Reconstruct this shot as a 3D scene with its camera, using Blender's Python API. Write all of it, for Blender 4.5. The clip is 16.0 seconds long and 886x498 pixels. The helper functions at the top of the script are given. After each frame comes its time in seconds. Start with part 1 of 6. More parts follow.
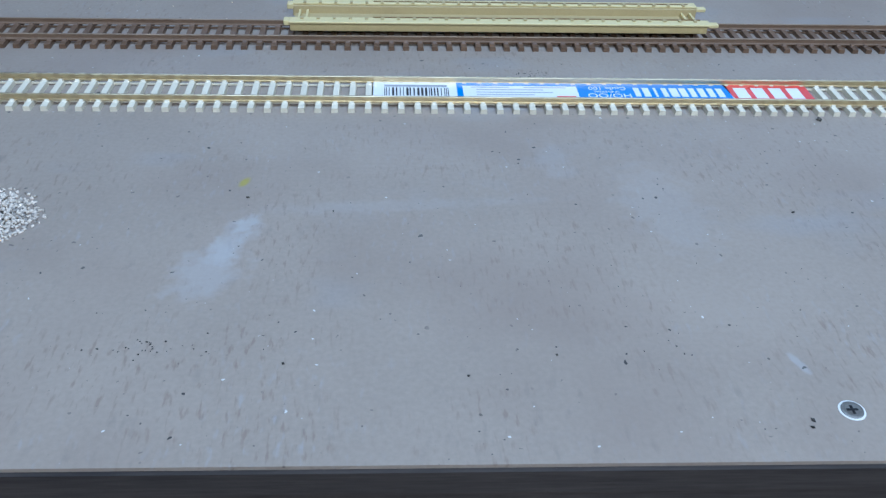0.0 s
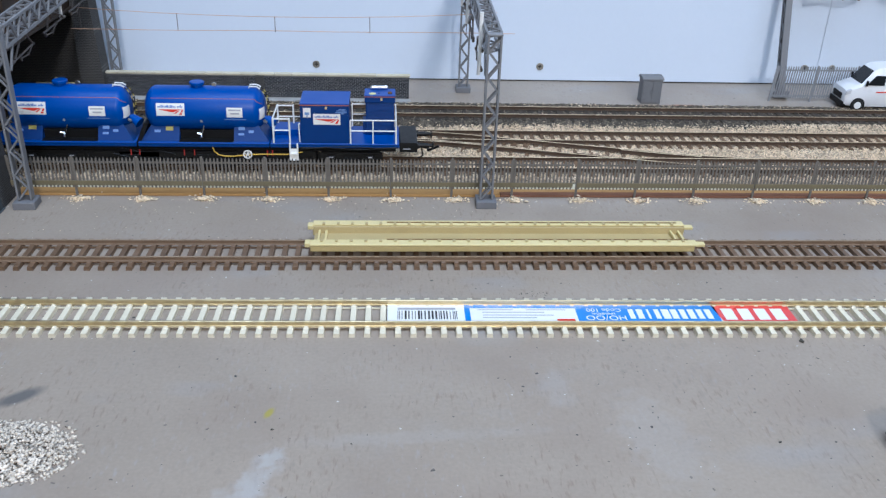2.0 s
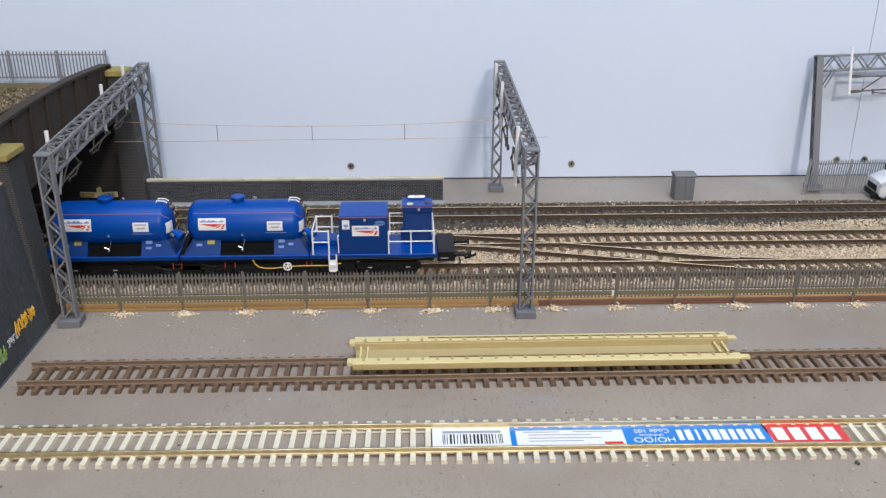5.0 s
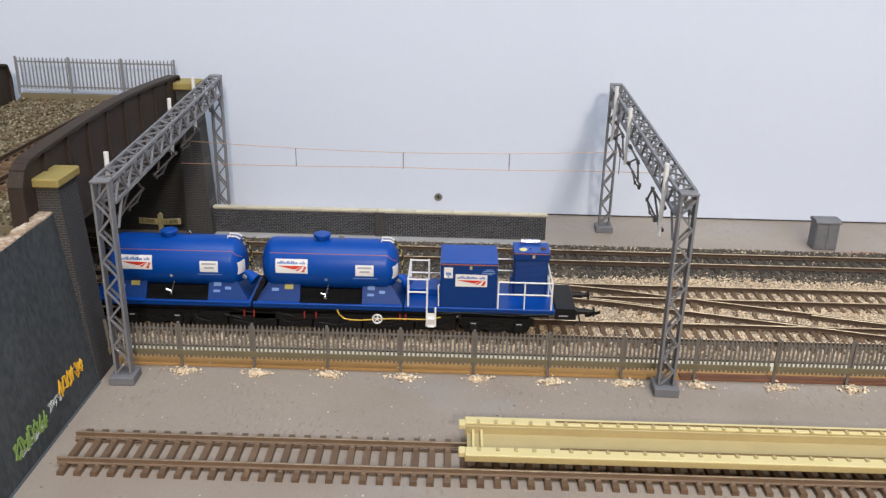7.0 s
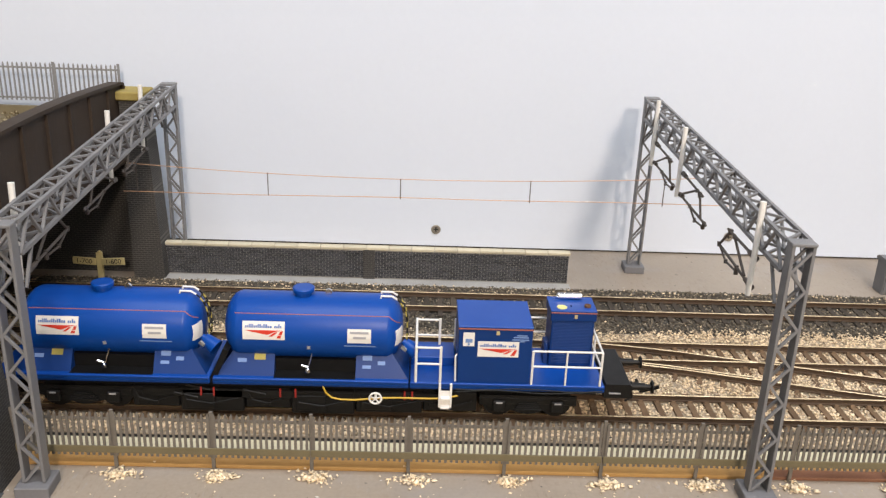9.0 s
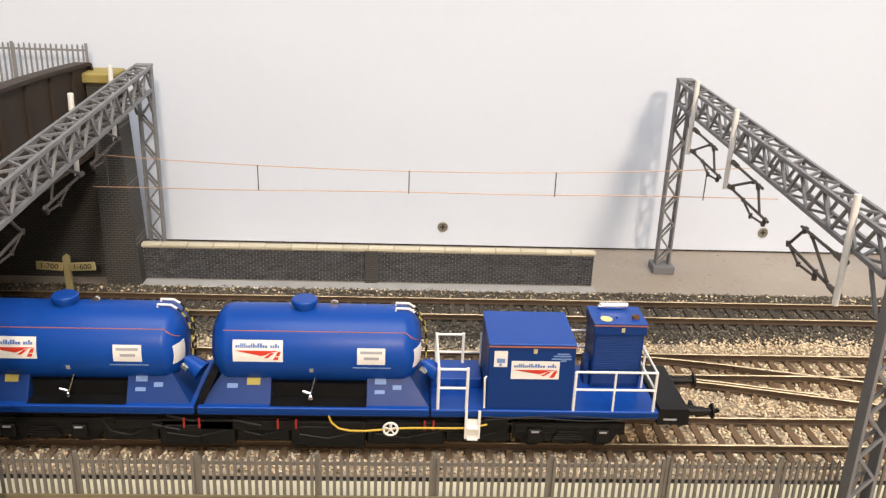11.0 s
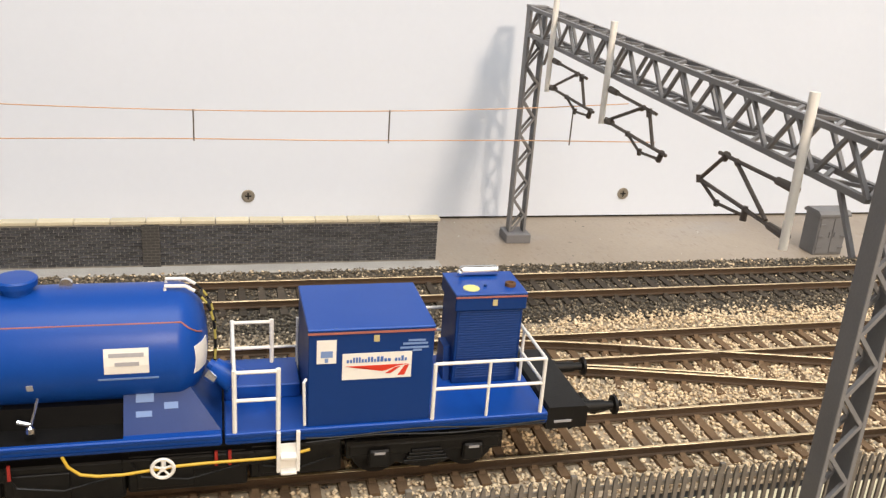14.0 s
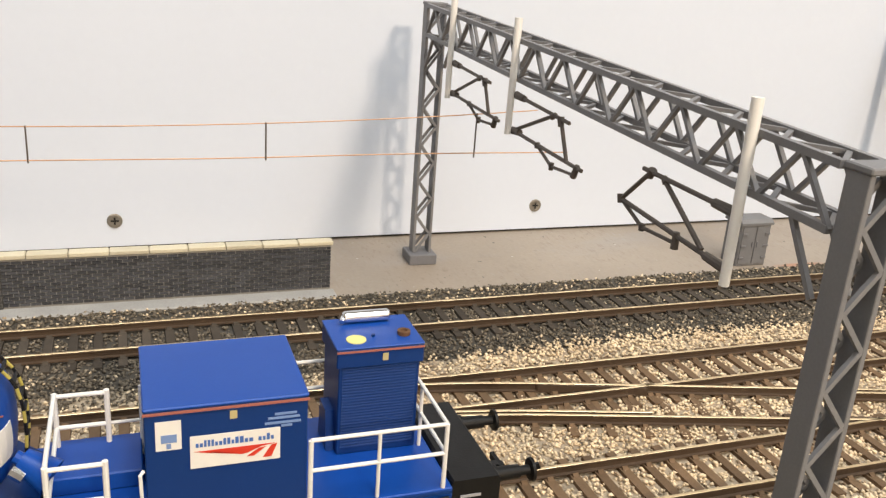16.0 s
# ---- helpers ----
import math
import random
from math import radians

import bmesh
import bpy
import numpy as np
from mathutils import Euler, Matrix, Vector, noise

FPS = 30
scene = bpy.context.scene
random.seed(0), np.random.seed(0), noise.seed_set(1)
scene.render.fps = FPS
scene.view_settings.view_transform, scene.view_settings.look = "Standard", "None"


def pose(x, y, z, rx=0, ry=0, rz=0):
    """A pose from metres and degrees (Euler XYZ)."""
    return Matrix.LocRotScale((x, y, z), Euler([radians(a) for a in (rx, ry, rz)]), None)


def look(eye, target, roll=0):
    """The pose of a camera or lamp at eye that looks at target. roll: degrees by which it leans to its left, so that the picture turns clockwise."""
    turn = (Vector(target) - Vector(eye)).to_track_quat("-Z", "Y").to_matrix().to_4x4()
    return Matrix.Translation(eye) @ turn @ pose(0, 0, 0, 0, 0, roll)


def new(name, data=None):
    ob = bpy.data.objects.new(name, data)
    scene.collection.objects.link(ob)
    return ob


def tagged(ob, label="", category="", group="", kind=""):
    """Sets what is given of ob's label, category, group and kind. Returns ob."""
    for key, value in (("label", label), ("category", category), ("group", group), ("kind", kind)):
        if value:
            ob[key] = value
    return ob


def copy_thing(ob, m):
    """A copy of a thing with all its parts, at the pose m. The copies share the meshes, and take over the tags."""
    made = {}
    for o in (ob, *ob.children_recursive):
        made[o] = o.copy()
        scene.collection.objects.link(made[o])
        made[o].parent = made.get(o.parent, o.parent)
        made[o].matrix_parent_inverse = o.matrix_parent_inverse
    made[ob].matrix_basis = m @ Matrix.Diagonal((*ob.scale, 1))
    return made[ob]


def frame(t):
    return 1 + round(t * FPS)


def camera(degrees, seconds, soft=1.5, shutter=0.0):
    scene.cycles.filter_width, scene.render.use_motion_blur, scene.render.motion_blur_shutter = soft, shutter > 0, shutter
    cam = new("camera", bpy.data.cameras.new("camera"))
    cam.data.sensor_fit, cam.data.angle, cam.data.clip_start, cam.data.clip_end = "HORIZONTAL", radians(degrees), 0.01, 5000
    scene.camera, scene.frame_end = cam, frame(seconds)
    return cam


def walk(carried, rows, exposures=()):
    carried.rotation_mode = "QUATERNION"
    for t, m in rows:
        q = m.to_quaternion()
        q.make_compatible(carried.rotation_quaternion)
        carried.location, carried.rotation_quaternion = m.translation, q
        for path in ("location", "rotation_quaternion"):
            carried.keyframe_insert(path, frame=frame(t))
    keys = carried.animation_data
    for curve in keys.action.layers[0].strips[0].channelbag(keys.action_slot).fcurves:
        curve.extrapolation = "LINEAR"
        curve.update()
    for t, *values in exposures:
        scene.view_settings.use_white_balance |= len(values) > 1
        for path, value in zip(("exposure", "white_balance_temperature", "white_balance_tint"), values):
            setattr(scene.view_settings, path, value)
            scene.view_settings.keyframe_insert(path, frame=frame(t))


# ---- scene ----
cam = camera(53.8, 16.0, soft=1.35)
PATH = [
    (0, (-0.00115, 0.00016, 0.16310), (0.13601, 1.60726, -1.01945), 2.37),
    (0.5, (-0.00276, 0.00032, 0.17580), (0.14339, 1.67099, -0.91392), 2.32),
    (1, (-0.00296, -0.00445, 0.18854), (0.14135, 1.71626, -0.82058), 2.23),
    (1.5, (-0.00388, -0.00350, 0.19805), (0.13514, 1.74917, -0.75527), 2.12),
    (2, (-0.00558, -0.00461, 0.20468), (0.12693, 1.77387, -0.70056), 1.95),
    (2.5, (-0.00484, -0.00395, 0.21093), (0.12106, 1.79575, -0.65235), 1.54),
    (3, (-0.00573, -0.00440, 0.21947), (0.11195, 1.81429, -0.60426), 1.03),
    (3.5, (-0.00802, -0.00325, 0.22409), (0.09443, 1.83191, -0.56439), 0.60),
    (6, (-0.02544, 0.03176, 0.22630), (0.00165, 1.88682, -0.52073), 0.37),
    (6.5, (-0.03682, 0.05884, 0.22066), (-0.05317, 1.92092, -0.50898), 0.79),
    (7, (-0.04890, 0.08923, 0.21006), (-0.07529, 1.95468, -0.51061), 1.24),
    (7.5, (-0.05458, 0.11623, 0.20590), (-0.07351, 1.98563, -0.50472), 1.47),
    (8, (-0.06234, 0.14940, 0.19599), (-0.04623, 2.02083, -0.50935), 1.96),
    (8.5, (-0.06700, 0.17255, 0.19181), (-0.02659, 2.04600, -0.50716), 2.31),
    (9, (-0.07124, 0.18912, 0.18970), (-0.02008, 2.06619, -0.49879), 2.14),
    (11.5, (-0.08543, 0.24378, 0.16998), (0.01890, 2.11336, -0.53272), 2.44),
    (12, (-0.08550, 0.24873, 0.16472), (0.04574, 2.11706, -0.53681), 2.94),
    (12.5, (-0.08402, 0.26908, 0.15497), (0.14031, 2.13488, -0.52949), 3.48),
    (13, (-0.08424, 0.28456, 0.14240), (0.24297, 2.13733, -0.53597), 3.97),
    (13.5, (-0.08100, 0.29870, 0.13874), (0.32693, 2.13564, -0.53893), 4.00),
    (14, (-0.07368, 0.31872, 0.13081), (0.41559, 2.13435, -0.55046), 4.14),
    (14.5, (-0.06759, 0.33169, 0.12626), (0.49273, 2.12952, -0.54743), 4.50),
    (15, (-0.06410, 0.34085, 0.12640), (0.54378, 2.12682, -0.53751), 4.56),
    (15.5, (-0.06048, 0.34686, 0.12804), (0.57920, 2.12306, -0.53220), 4.32),
    (16, (-0.05609, 0.35359, 0.12597), (0.61449, 2.11831, -0.53441), 4.29),
]
# the clip's camera starts cool and dim and drifts to a warm white balance
EXPOSURES = [(0.0, -0.46, 4550, 5.5), (0.5, -0.27, 4900, 7), (1.0, -0.24, 5050, 8), (2.0, -0.24, 5250, 9), (3.5, -0.26, 5600, 11), (6.0, -0.22, 6100, 13), (8.0, -0.03, 6600, 13), (11.5, 0.2, 7400, 14), (16.0, 0.14, 7450, 12)]
walk(cam, [(t, look(eye, target, roll)) for t, eye, target, roll in PATH], EXPOSURES)

# ---- light: an unseen wall lamp and an added overhead fill in a closed room ----
world = bpy.data.worlds.new("world")
world.use_nodes = True
world.node_tree.nodes["Background"].inputs[0].default_value = (0.8, 0.9, 1.0, 1)
world.node_tree.nodes["Background"].inputs[1].default_value = 0.02
scene.world = world


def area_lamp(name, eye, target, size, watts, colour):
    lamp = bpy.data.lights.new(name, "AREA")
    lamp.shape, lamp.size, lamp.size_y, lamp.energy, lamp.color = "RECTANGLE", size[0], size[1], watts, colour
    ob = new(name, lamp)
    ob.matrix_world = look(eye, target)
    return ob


area_lamp("wall_lamp", (0.355, -2.03, 1.31), (0.05, 0.67, 0.05), (0.28, 0.2), 44.0, (1.0, 0.865, 0.72))
# no such panel is seen: a broad cool fill added to lift the shade
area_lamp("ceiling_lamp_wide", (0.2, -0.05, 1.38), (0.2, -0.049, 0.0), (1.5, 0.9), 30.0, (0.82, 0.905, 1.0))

# ---- mesh helper: everything below is in millimetres of the model ----
MM = 0.001


class Shape:
    def __init__(self):
        self.v, self.f, self.m = [], [], []

    def add(self, verts, faces, mi=0):
        n = len(self.v)
        self.v.extend(verts)
        for f in faces:
            self.f.append([n + i for i in f])
            self.m.append(mi)
        return self

    def box(self, x0, y0, z0, x1, y1, z1, b=0.0, mi=0):
        if b <= 0:
            v = [(x, y, z) for z in (z0, z1) for x, y in ((x0, y0), (x1, y0), (x1, y1), (x0, y1))]
            return self.add(v, [(3, 2, 1, 0), (4, 5, 6, 7), (0, 1, 5, 4), (1, 2, 6, 5), (2, 3, 7, 6), (3, 0, 4, 7)], mi)
        v, idx = [], {}
        for i, x in enumerate((x0, x1)):
            for j, y in enumerate((y0, y1)):
                for k, z in enumerate((z0, z1)):
                    sx, sy, sz = (1, -1)[i], (1, -1)[j], (1, -1)[k]
                    for a in range(3):
                        p = [x + sx * b, y + sy * b, z + sz * b]
                        p[a] = (x, y, z)[a]
                        idx[i, j, k, a] = len(v)
                        v.append(tuple(p))
        f = []
        for s in (0, 1):
            f.append([idx[s, j, k, 0] for j, k in ((0, 0), (1, 0), (1, 1), (0, 1))][:: 1 if s else -1])
            f.append([idx[i, s, k, 1] for i, k in ((0, 0), (0, 1), (1, 1), (1, 0))][:: 1 if s else -1])
            f.append([idx[i, j, s, 2] for i, j in ((0, 0), (1, 0), (1, 1), (0, 1))][:: 1 if s else -1])
        for s in (0, 1):
            for u in (0, 1):
                f.append([idx[0, s, u, 1], idx[1, s, u, 1], idx[1, s, u, 2], idx[0, s, u, 2]])
                f.append([idx[s, 0, u, 0], idx[s, 1, u, 0], idx[s, 1, u, 2], idx[s, 0, u, 2]])
                f.append([idx[s, u, 0, 0], idx[s, u, 1, 0], idx[s, u, 1, 1], idx[s, u, 0, 1]])
        for i in (0, 1):
            for j in (0, 1):
                for k in (0, 1):
                    f.append([idx[i, j, k, a] for a in range(3)])
        return self.add(v, f, mi)

    def bar(self, p, q, w, h=None, mi=0, up=(0, 0, 1)):
        """A square bar from p to q."""
        h = w if h is None else h
        p, q = Vector(p), Vector(q)
        d = (q - p).normalized()
        u = Vector(up)
        if abs(d.dot(u)) > 0.98:
            u = Vector((0, 1, 0))
        s = d.cross(u).normalized()
        u = s.cross(d).normalized()
        v = [tuple(e + s * a * w / 2 + u * c * h / 2) for e in (p, q) for a, c in ((-1, -1), (1, -1), (1, 1), (-1, 1))]
        return self.add(v, [(3, 2, 1, 0), (4, 5, 6, 7), (0, 1, 5, 4), (1, 2, 6, 5), (2, 3, 7, 6), (3, 0, 4, 7)], mi)

    def tube(self, p, q, r, n=8, r2=None, mi=0):
        r2 = r if r2 is None else r2
        p, q = Vector(p), Vector(q)
        d = (q - p).normalized()
        s = d.orthogonal().normalized()
        u = d.cross(s)
        v = []
        for e, rad in ((p, r), (q, r2)):
            v += [tuple(e + (s * math.cos(a) + u * math.sin(a)) * rad) for a in (2 * math.pi * i / n for i in range(n))]
        f = [(i, (i + 1) % n, n + (i + 1) % n, n + i) for i in range(n)] + [tuple(range(n))[::-1], tuple(range(n, 2 * n))]
        return self.add(v, f, mi)

    def path(self, pts, r, n=6, mi=0):
        """One round rod bent through the points."""
        p = [Vector(q) for q in pts]
        v, side = [], None
        for i, q in enumerate(p):
            d = (p[min(len(p) - 1, i + 1)] - p[max(0, i - 1)]).normalized()
            side = d.orthogonal().normalized() if side is None else (side - d * side.dot(d)).normalized()
            u = d.cross(side)
            v += [tuple(q + (side * math.cos(2 * math.pi * k / n) + u * math.sin(2 * math.pi * k / n)) * r) for k in range(n)]
        f = [(k * n + i, k * n + (i + 1) % n, (k + 1) * n + (i + 1) % n, (k + 1) * n + i) for k in range(len(p) - 1) for i in range(n)]
        k = (len(p) - 1) * n
        return self.add(v, f + [tuple(range(n))[::-1], tuple(range(k, k + n))], mi)

    def prism(self, outline, axis, a, b, mi=0):
        """A polygon pushed along an axis from a to b; the outline holds the other two coordinates in order."""
        n = len(outline)
        put = {"x": lambda p, c: (c, p[0], p[1]), "y": lambda p, c: (p[0], c, p[1]), "z": lambda p, c: (p[0], p[1], c)}[axis]
        v = [put(p, c) for c in (a, b) for p in outline]
        f = [(i, (i + 1) % n, n + (i + 1) % n, n + i) for i in range(n)] + [tuple(range(n))[::-1], tuple(range(n, 2 * n))]
        return self.add(v, f, mi)

    def lathe(self, profile, centre, axis, n=32, mi=0):
        """Rings of (place along the axis, radius) round the axis through centre."""
        put = {"x": lambda c, a, r: (centre[0] + c, centre[1] + r * math.cos(a), centre[2] + r * math.sin(a)),
               "y": lambda c, a, r: (centre[0] + r * math.cos(a), centre[1] + c, centre[2] + r * math.sin(a)),
               "z": lambda c, a, r: (centre[0] + r * math.cos(a), centre[1] + r * math.sin(a), centre[2] + c)}[axis]
        v = [put(c, 2 * math.pi * i / n, r) for c, r in profile for i in range(n)]
        f = [(k * n + i, k * n + (i + 1) % n, (k + 1) * n + (i + 1) % n, (k + 1) * n + i) for k in range(len(profile) - 1) for i in range(n)]
        k = (len(profile) - 1) * n
        f += [tuple(range(n))[::-1], tuple(range(k, k + n))]
        return self.add(v, f, mi)

    def mesh(self, name, mats, smooth=False):
        me = bpy.data.meshes.new(name)
        me.from_pydata([(x * MM, y * MM, z * MM) for x, y, z in self.v], [], self.f)
        for m in mats if isinstance(mats, (list, tuple)) else [mats]:
            me.materials.append(m)
        me.polygons.foreach_set("material_index", self.m)
        bm = bmesh.new()
        bm.from_mesh(me)
        bmesh.ops.recalc_face_normals(bm, faces=bm.faces)
        bm.to_mesh(me)
        bm.free()
        if smooth:
            me.polygons.foreach_set("use_smooth", [True] * len(me.polygons))
            me.set_sharp_from_angle(angle=radians(35))
        me.update()
        return me


def thing(name, x, y, z, label, category, group="", kind=""):
    ob = new(name)
    ob.empty_display_size = 0.005
    ob.location = (x * MM, y * MM, z * MM)
    return tagged(ob, label, category, group, kind)


def part(name, shape, mats, parent, label="", smooth=False):
    ob = new(name, shape.mesh(name, mats, smooth))
    ob.parent = parent
    return tagged(ob, label)


def piece(name, mesh, parent, x, y, z, rz=0.0, s=1.0):
    ob = new(name, mesh)
    ob.parent = parent
    ob.location, ob.rotation_euler, ob.scale = (x * MM, y * MM, z * MM), (0, 0, rz), (s, s, s)
    return ob


def solid(name, shape, mats, label, category, kind="", smooth=False, group=""):
    return tagged(new(name, shape.mesh(name, mats, smooth)), label, category, group, kind)


# ---- materials ----
def material(name, base, second=None, rough=0.6, metal=0.0, grain=1.0, blotch=12.0, amount=0.5, bump=0.15, spread=0.0, island=False, coat=0.0, stretch=(1, 1, 1)):
    """Two-scale surface: base and second colour mixed by fine grain and broad blotches (sizes in millimetres), with relief."""
    m = bpy.data.materials.new(name)
    m.use_nodes = True
    nt = m.node_tree
    n, li = nt.nodes, nt.links
    bsdf = n["Principled BSDF"]
    second = second or tuple(c * 0.8 for c in base)
    tc = n.new("ShaderNodeTexCoord")
    mp = n.new("ShaderNodeMapping")
    mp.inputs["Scale"].default_value = stretch
    li.new(tc.outputs["Object"], mp.inputs["Vector"])
    info = n.new("ShaderNodeObjectInfo")
    off = n.new("ShaderNodeVectorMath")
    off.operation = "ADD"
    li.new(mp.outputs[0], off.inputs[0])
    li.new(info.outputs["Random"], off.inputs[1])
    fine, broad = n.new("ShaderNodeTexNoise"), n.new("ShaderNodeTexNoise")
    for node, size, detail in ((fine, grain, 4), (broad, blotch, 3)):
        node.inputs["Scale"].default_value = 1000.0 / size
        node.inputs["Detail"].default_value = detail
        li.new(off.outputs[0], node.inputs["Vector"])
    mix = n.new("ShaderNodeMath")
    mix.operation = "MULTIPLY_ADD"
    li.new(fine.outputs[0], mix.inputs[0])
    mix.inputs[1].default_value = 0.5
    half = n.new("ShaderNodeMath")
    half.operation = "MULTIPLY"
    half.inputs[1].default_value = 0.5
    li.new(broad.outputs[0], half.inputs[0])
    li.new(half.outputs[0], mix.inputs[2])
    ramp = n.new("ShaderNodeMapRange")
    ramp.inputs["From Min"].default_value, ramp.inputs["From Max"].default_value = 0.35, 0.65
    ramp.inputs["To Max"].default_value = amount
    li.new(mix.outputs[0], ramp.inputs["Value"])
    col = n.new("ShaderNodeMix")
    col.data_type = "RGBA"
    col.inputs["A"].default_value, col.inputs["B"].default_value = (*base, 1), (*second, 1)
    li.new(ramp.outputs[0], col.inputs["Factor"])
    last = col.outputs["Result"]
    if spread:
        hsv = n.new("ShaderNodeHueSaturation")
        val = n.new("ShaderNodeMapRange")
        val.inputs["To Min"].default_value, val.inputs["To Max"].default_value = 1 - spread, 1 + spread
        if island:
            geo = n.new("ShaderNodeNewGeometry")
            li.new(geo.outputs["Random Per Island"], val.inputs["Value"])
        else:
            li.new(info.outputs["Random"], val.inputs["Value"])
        li.new(val.outputs[0], hsv.inputs["Value"])
        li.new(last, hsv.inputs["Color"])
        last = hsv.outputs[0]
    li.new(last, bsdf.inputs["Base Color"])
    rr = n.new("ShaderNodeMapRange")
    rr.inputs["To Min"].default_value, rr.inputs["To Max"].default_value = max(0.02, rough - 0.1), min(1, rough + 0.12)
    li.new(broad.outputs[0], rr.inputs["Value"])
    li.new(rr.outputs[0], bsdf.inputs["Roughness"])
    bsdf.inputs["Metallic"].default_value = metal
    bsdf.inputs["Specular IOR Level"].default_value = 0.5 if coat > 0.3 or metal > 0.5 else 0.28
    bsdf.inputs["Coat Weight"].default_value = coat
    if bump:
        bp = n.new("ShaderNodeBump")
        bp.inputs["Strength"].default_value = bump
        bp.inputs["Distance"].default_value = 0.0003
        li.new(fine.outputs[0], bp.inputs["Height"])
        li.new(bp.outputs[0], bsdf.inputs["Normal"])
    return m


def brick_material(name, base, second, mortar, w, h, axis="xz"):
    """Fine embossed brickwork, w by h millimetres a brick."""
    m = material(name, base, second, 0.75, grain=0.6, blotch=25, bump=0.1)
    nt = m.node_tree
    n, li = nt.nodes, nt.links
    bsdf = n["Principled BSDF"]
    tc = n.new("ShaderNodeTexCoord")
    sep, com = n.new("ShaderNodeSeparateXYZ"), n.new("ShaderNodeCombineXYZ")
    li.new(tc.outputs["Object"], sep.inputs[0])
    li.new(sep.outputs["XYZ".index(axis[0].upper())], com.inputs[0])
    li.new(sep.outputs["XYZ".index(axis[1].upper())], com.inputs[1])
    br = n.new("ShaderNodeTexBrick")
    br.inputs["Scale"].default_value = 1000.0 / w * 0.5
    br.inputs["Mortar Size"].default_value = 0.02
    br.inputs["Brick Width"].default_value, br.inputs["Row Height"].default_value = 0.5, 0.5 * h / w
    li.new(com.outputs[0], br.inputs["Vector"])
    src = bsdf.inputs["Base Color"].links[0].from_socket
    col = n.new("ShaderNodeMix")
    col.data_type = "RGBA"
    li.new(br.outputs["Fac"], col.inputs["Factor"])
    li.new(src, col.inputs["A"])
    col.inputs["B"].default_value = (*mortar, 1)
    li.new(col.outputs["Result"], bsdf.inputs["Base Color"])
    bp = n.new("ShaderNodeBump")
    bp.inputs["Strength"].default_value, bp.inputs["Distance"].default_value = 0.8, 0.0003
    bp.invert = True
    li.new(br.outputs["Fac"], bp.inputs["Height"])
    li.new(bp.outputs[0], bsdf.inputs["Normal"])
    return m


GREY_PLASTIC = material("grey_plastic", (0.192, 0.192, 0.198), (0.15, 0.15, 0.156), 0.45, grain=0.6, blotch=9, bump=0.12)
BASE_GREY = material("gantry_base_grey", (0.17, 0.17, 0.18), (0.13, 0.13, 0.137), 0.6)
FENCE_GREY = material("fence_grey", (0.165, 0.148, 0.126), (0.11, 0.098, 0.084), 0.6, grain=0.5, blotch=6)
FENCE_OLIVE = material("fence_olive", (0.165, 0.138, 0.080), (0.115, 0.096, 0.056), 0.6, grain=0.6, blotch=8)
GROOVE_SHADE = material("groove_shade", (0.20, 0.12, 0.045), (0.13, 0.08, 0.03), 0.6)
WHITE_PLASTIC = material("white_plastic", (0.78, 0.77, 0.74), (0.68, 0.66, 0.62), 0.45, bump=0.05)
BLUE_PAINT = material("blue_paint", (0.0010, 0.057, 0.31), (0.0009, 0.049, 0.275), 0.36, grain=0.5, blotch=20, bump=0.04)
# shaded copy of the same blue, darker for upright and sloping faces
BLUE_SHADED = material("blue_paint_shaded", (0.0025, 0.033, 0.160), (0.002, 0.028, 0.135), 0.42, grain=0.5, blotch=15, bump=0.05)
BLACK_PLASTIC = material("black_plastic", (0.0045, 0.0045, 0.005), (0.008, 0.008, 0.008), 0.46, grain=0.5, blotch=6)
TYRE_BLACK = material("tyre_black", (0.014, 0.014, 0.014), (0.03, 0.03, 0.03), 0.75)
RAIL_RUST = material("rail_rust", (0.078, 0.049, 0.030), (0.042, 0.028, 0.019), 0.75, grain=0.7, blotch=8)
RAIL_TOP = material("rail_polished", (0.78, 0.61, 0.38), (0.55, 0.41, 0.25), 0.36, metal=0.9, grain=0.8, blotch=14, bump=0.05)
RAIL_NEW = material("rail_nickel", (0.66, 0.55, 0.34), (0.54, 0.44, 0.26), 0.34, metal=1.0, grain=0.8, blotch=18, bump=0.04)
FENCE_PALE = material("fence_pale_grey", (0.235, 0.235, 0.240), (0.18, 0.18, 0.185), 0.55, grain=0.5, blotch=6)
RAIL_DUSTY = material("rail_dusty", (0.20, 0.135, 0.085), (0.12, 0.078, 0.048), 0.7, grain=0.7, blotch=8)
RAIL_BRONZE = material("rail_bronze", (0.36, 0.27, 0.18), (0.22, 0.155, 0.10), 0.45, metal=0.6, grain=0.7, blotch=9, bump=0.05)
SLEEPER_CREAM = material("sleeper_cream", (0.70, 0.645, 0.50), (0.58, 0.52, 0.38), 0.5, grain=0.7, blotch=6, spread=0.05, bump=0.12)
SLEEPER_BROWN = material("sleeper_brown", (0.155, 0.098, 0.058), (0.085, 0.052, 0.032), 0.42, grain=0.6, blotch=7, spread=0.12, bump=0.2)
SLEEPER_DARK = material("sleeper_dark", (0.172, 0.108, 0.062), (0.080, 0.051, 0.031), 0.8, grain=0.6, blotch=7, spread=0.2, bump=0.35)
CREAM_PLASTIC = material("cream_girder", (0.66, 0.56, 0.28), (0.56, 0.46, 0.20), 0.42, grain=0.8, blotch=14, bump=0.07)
# the girder's cream darkened for shade inside the channel and at the nibs
CREAM_SHADED = material("cream_girder_shaded", (0.46, 0.37, 0.18), (0.36, 0.28, 0.13), 0.45, grain=0.8, blotch=14, bump=0.07)
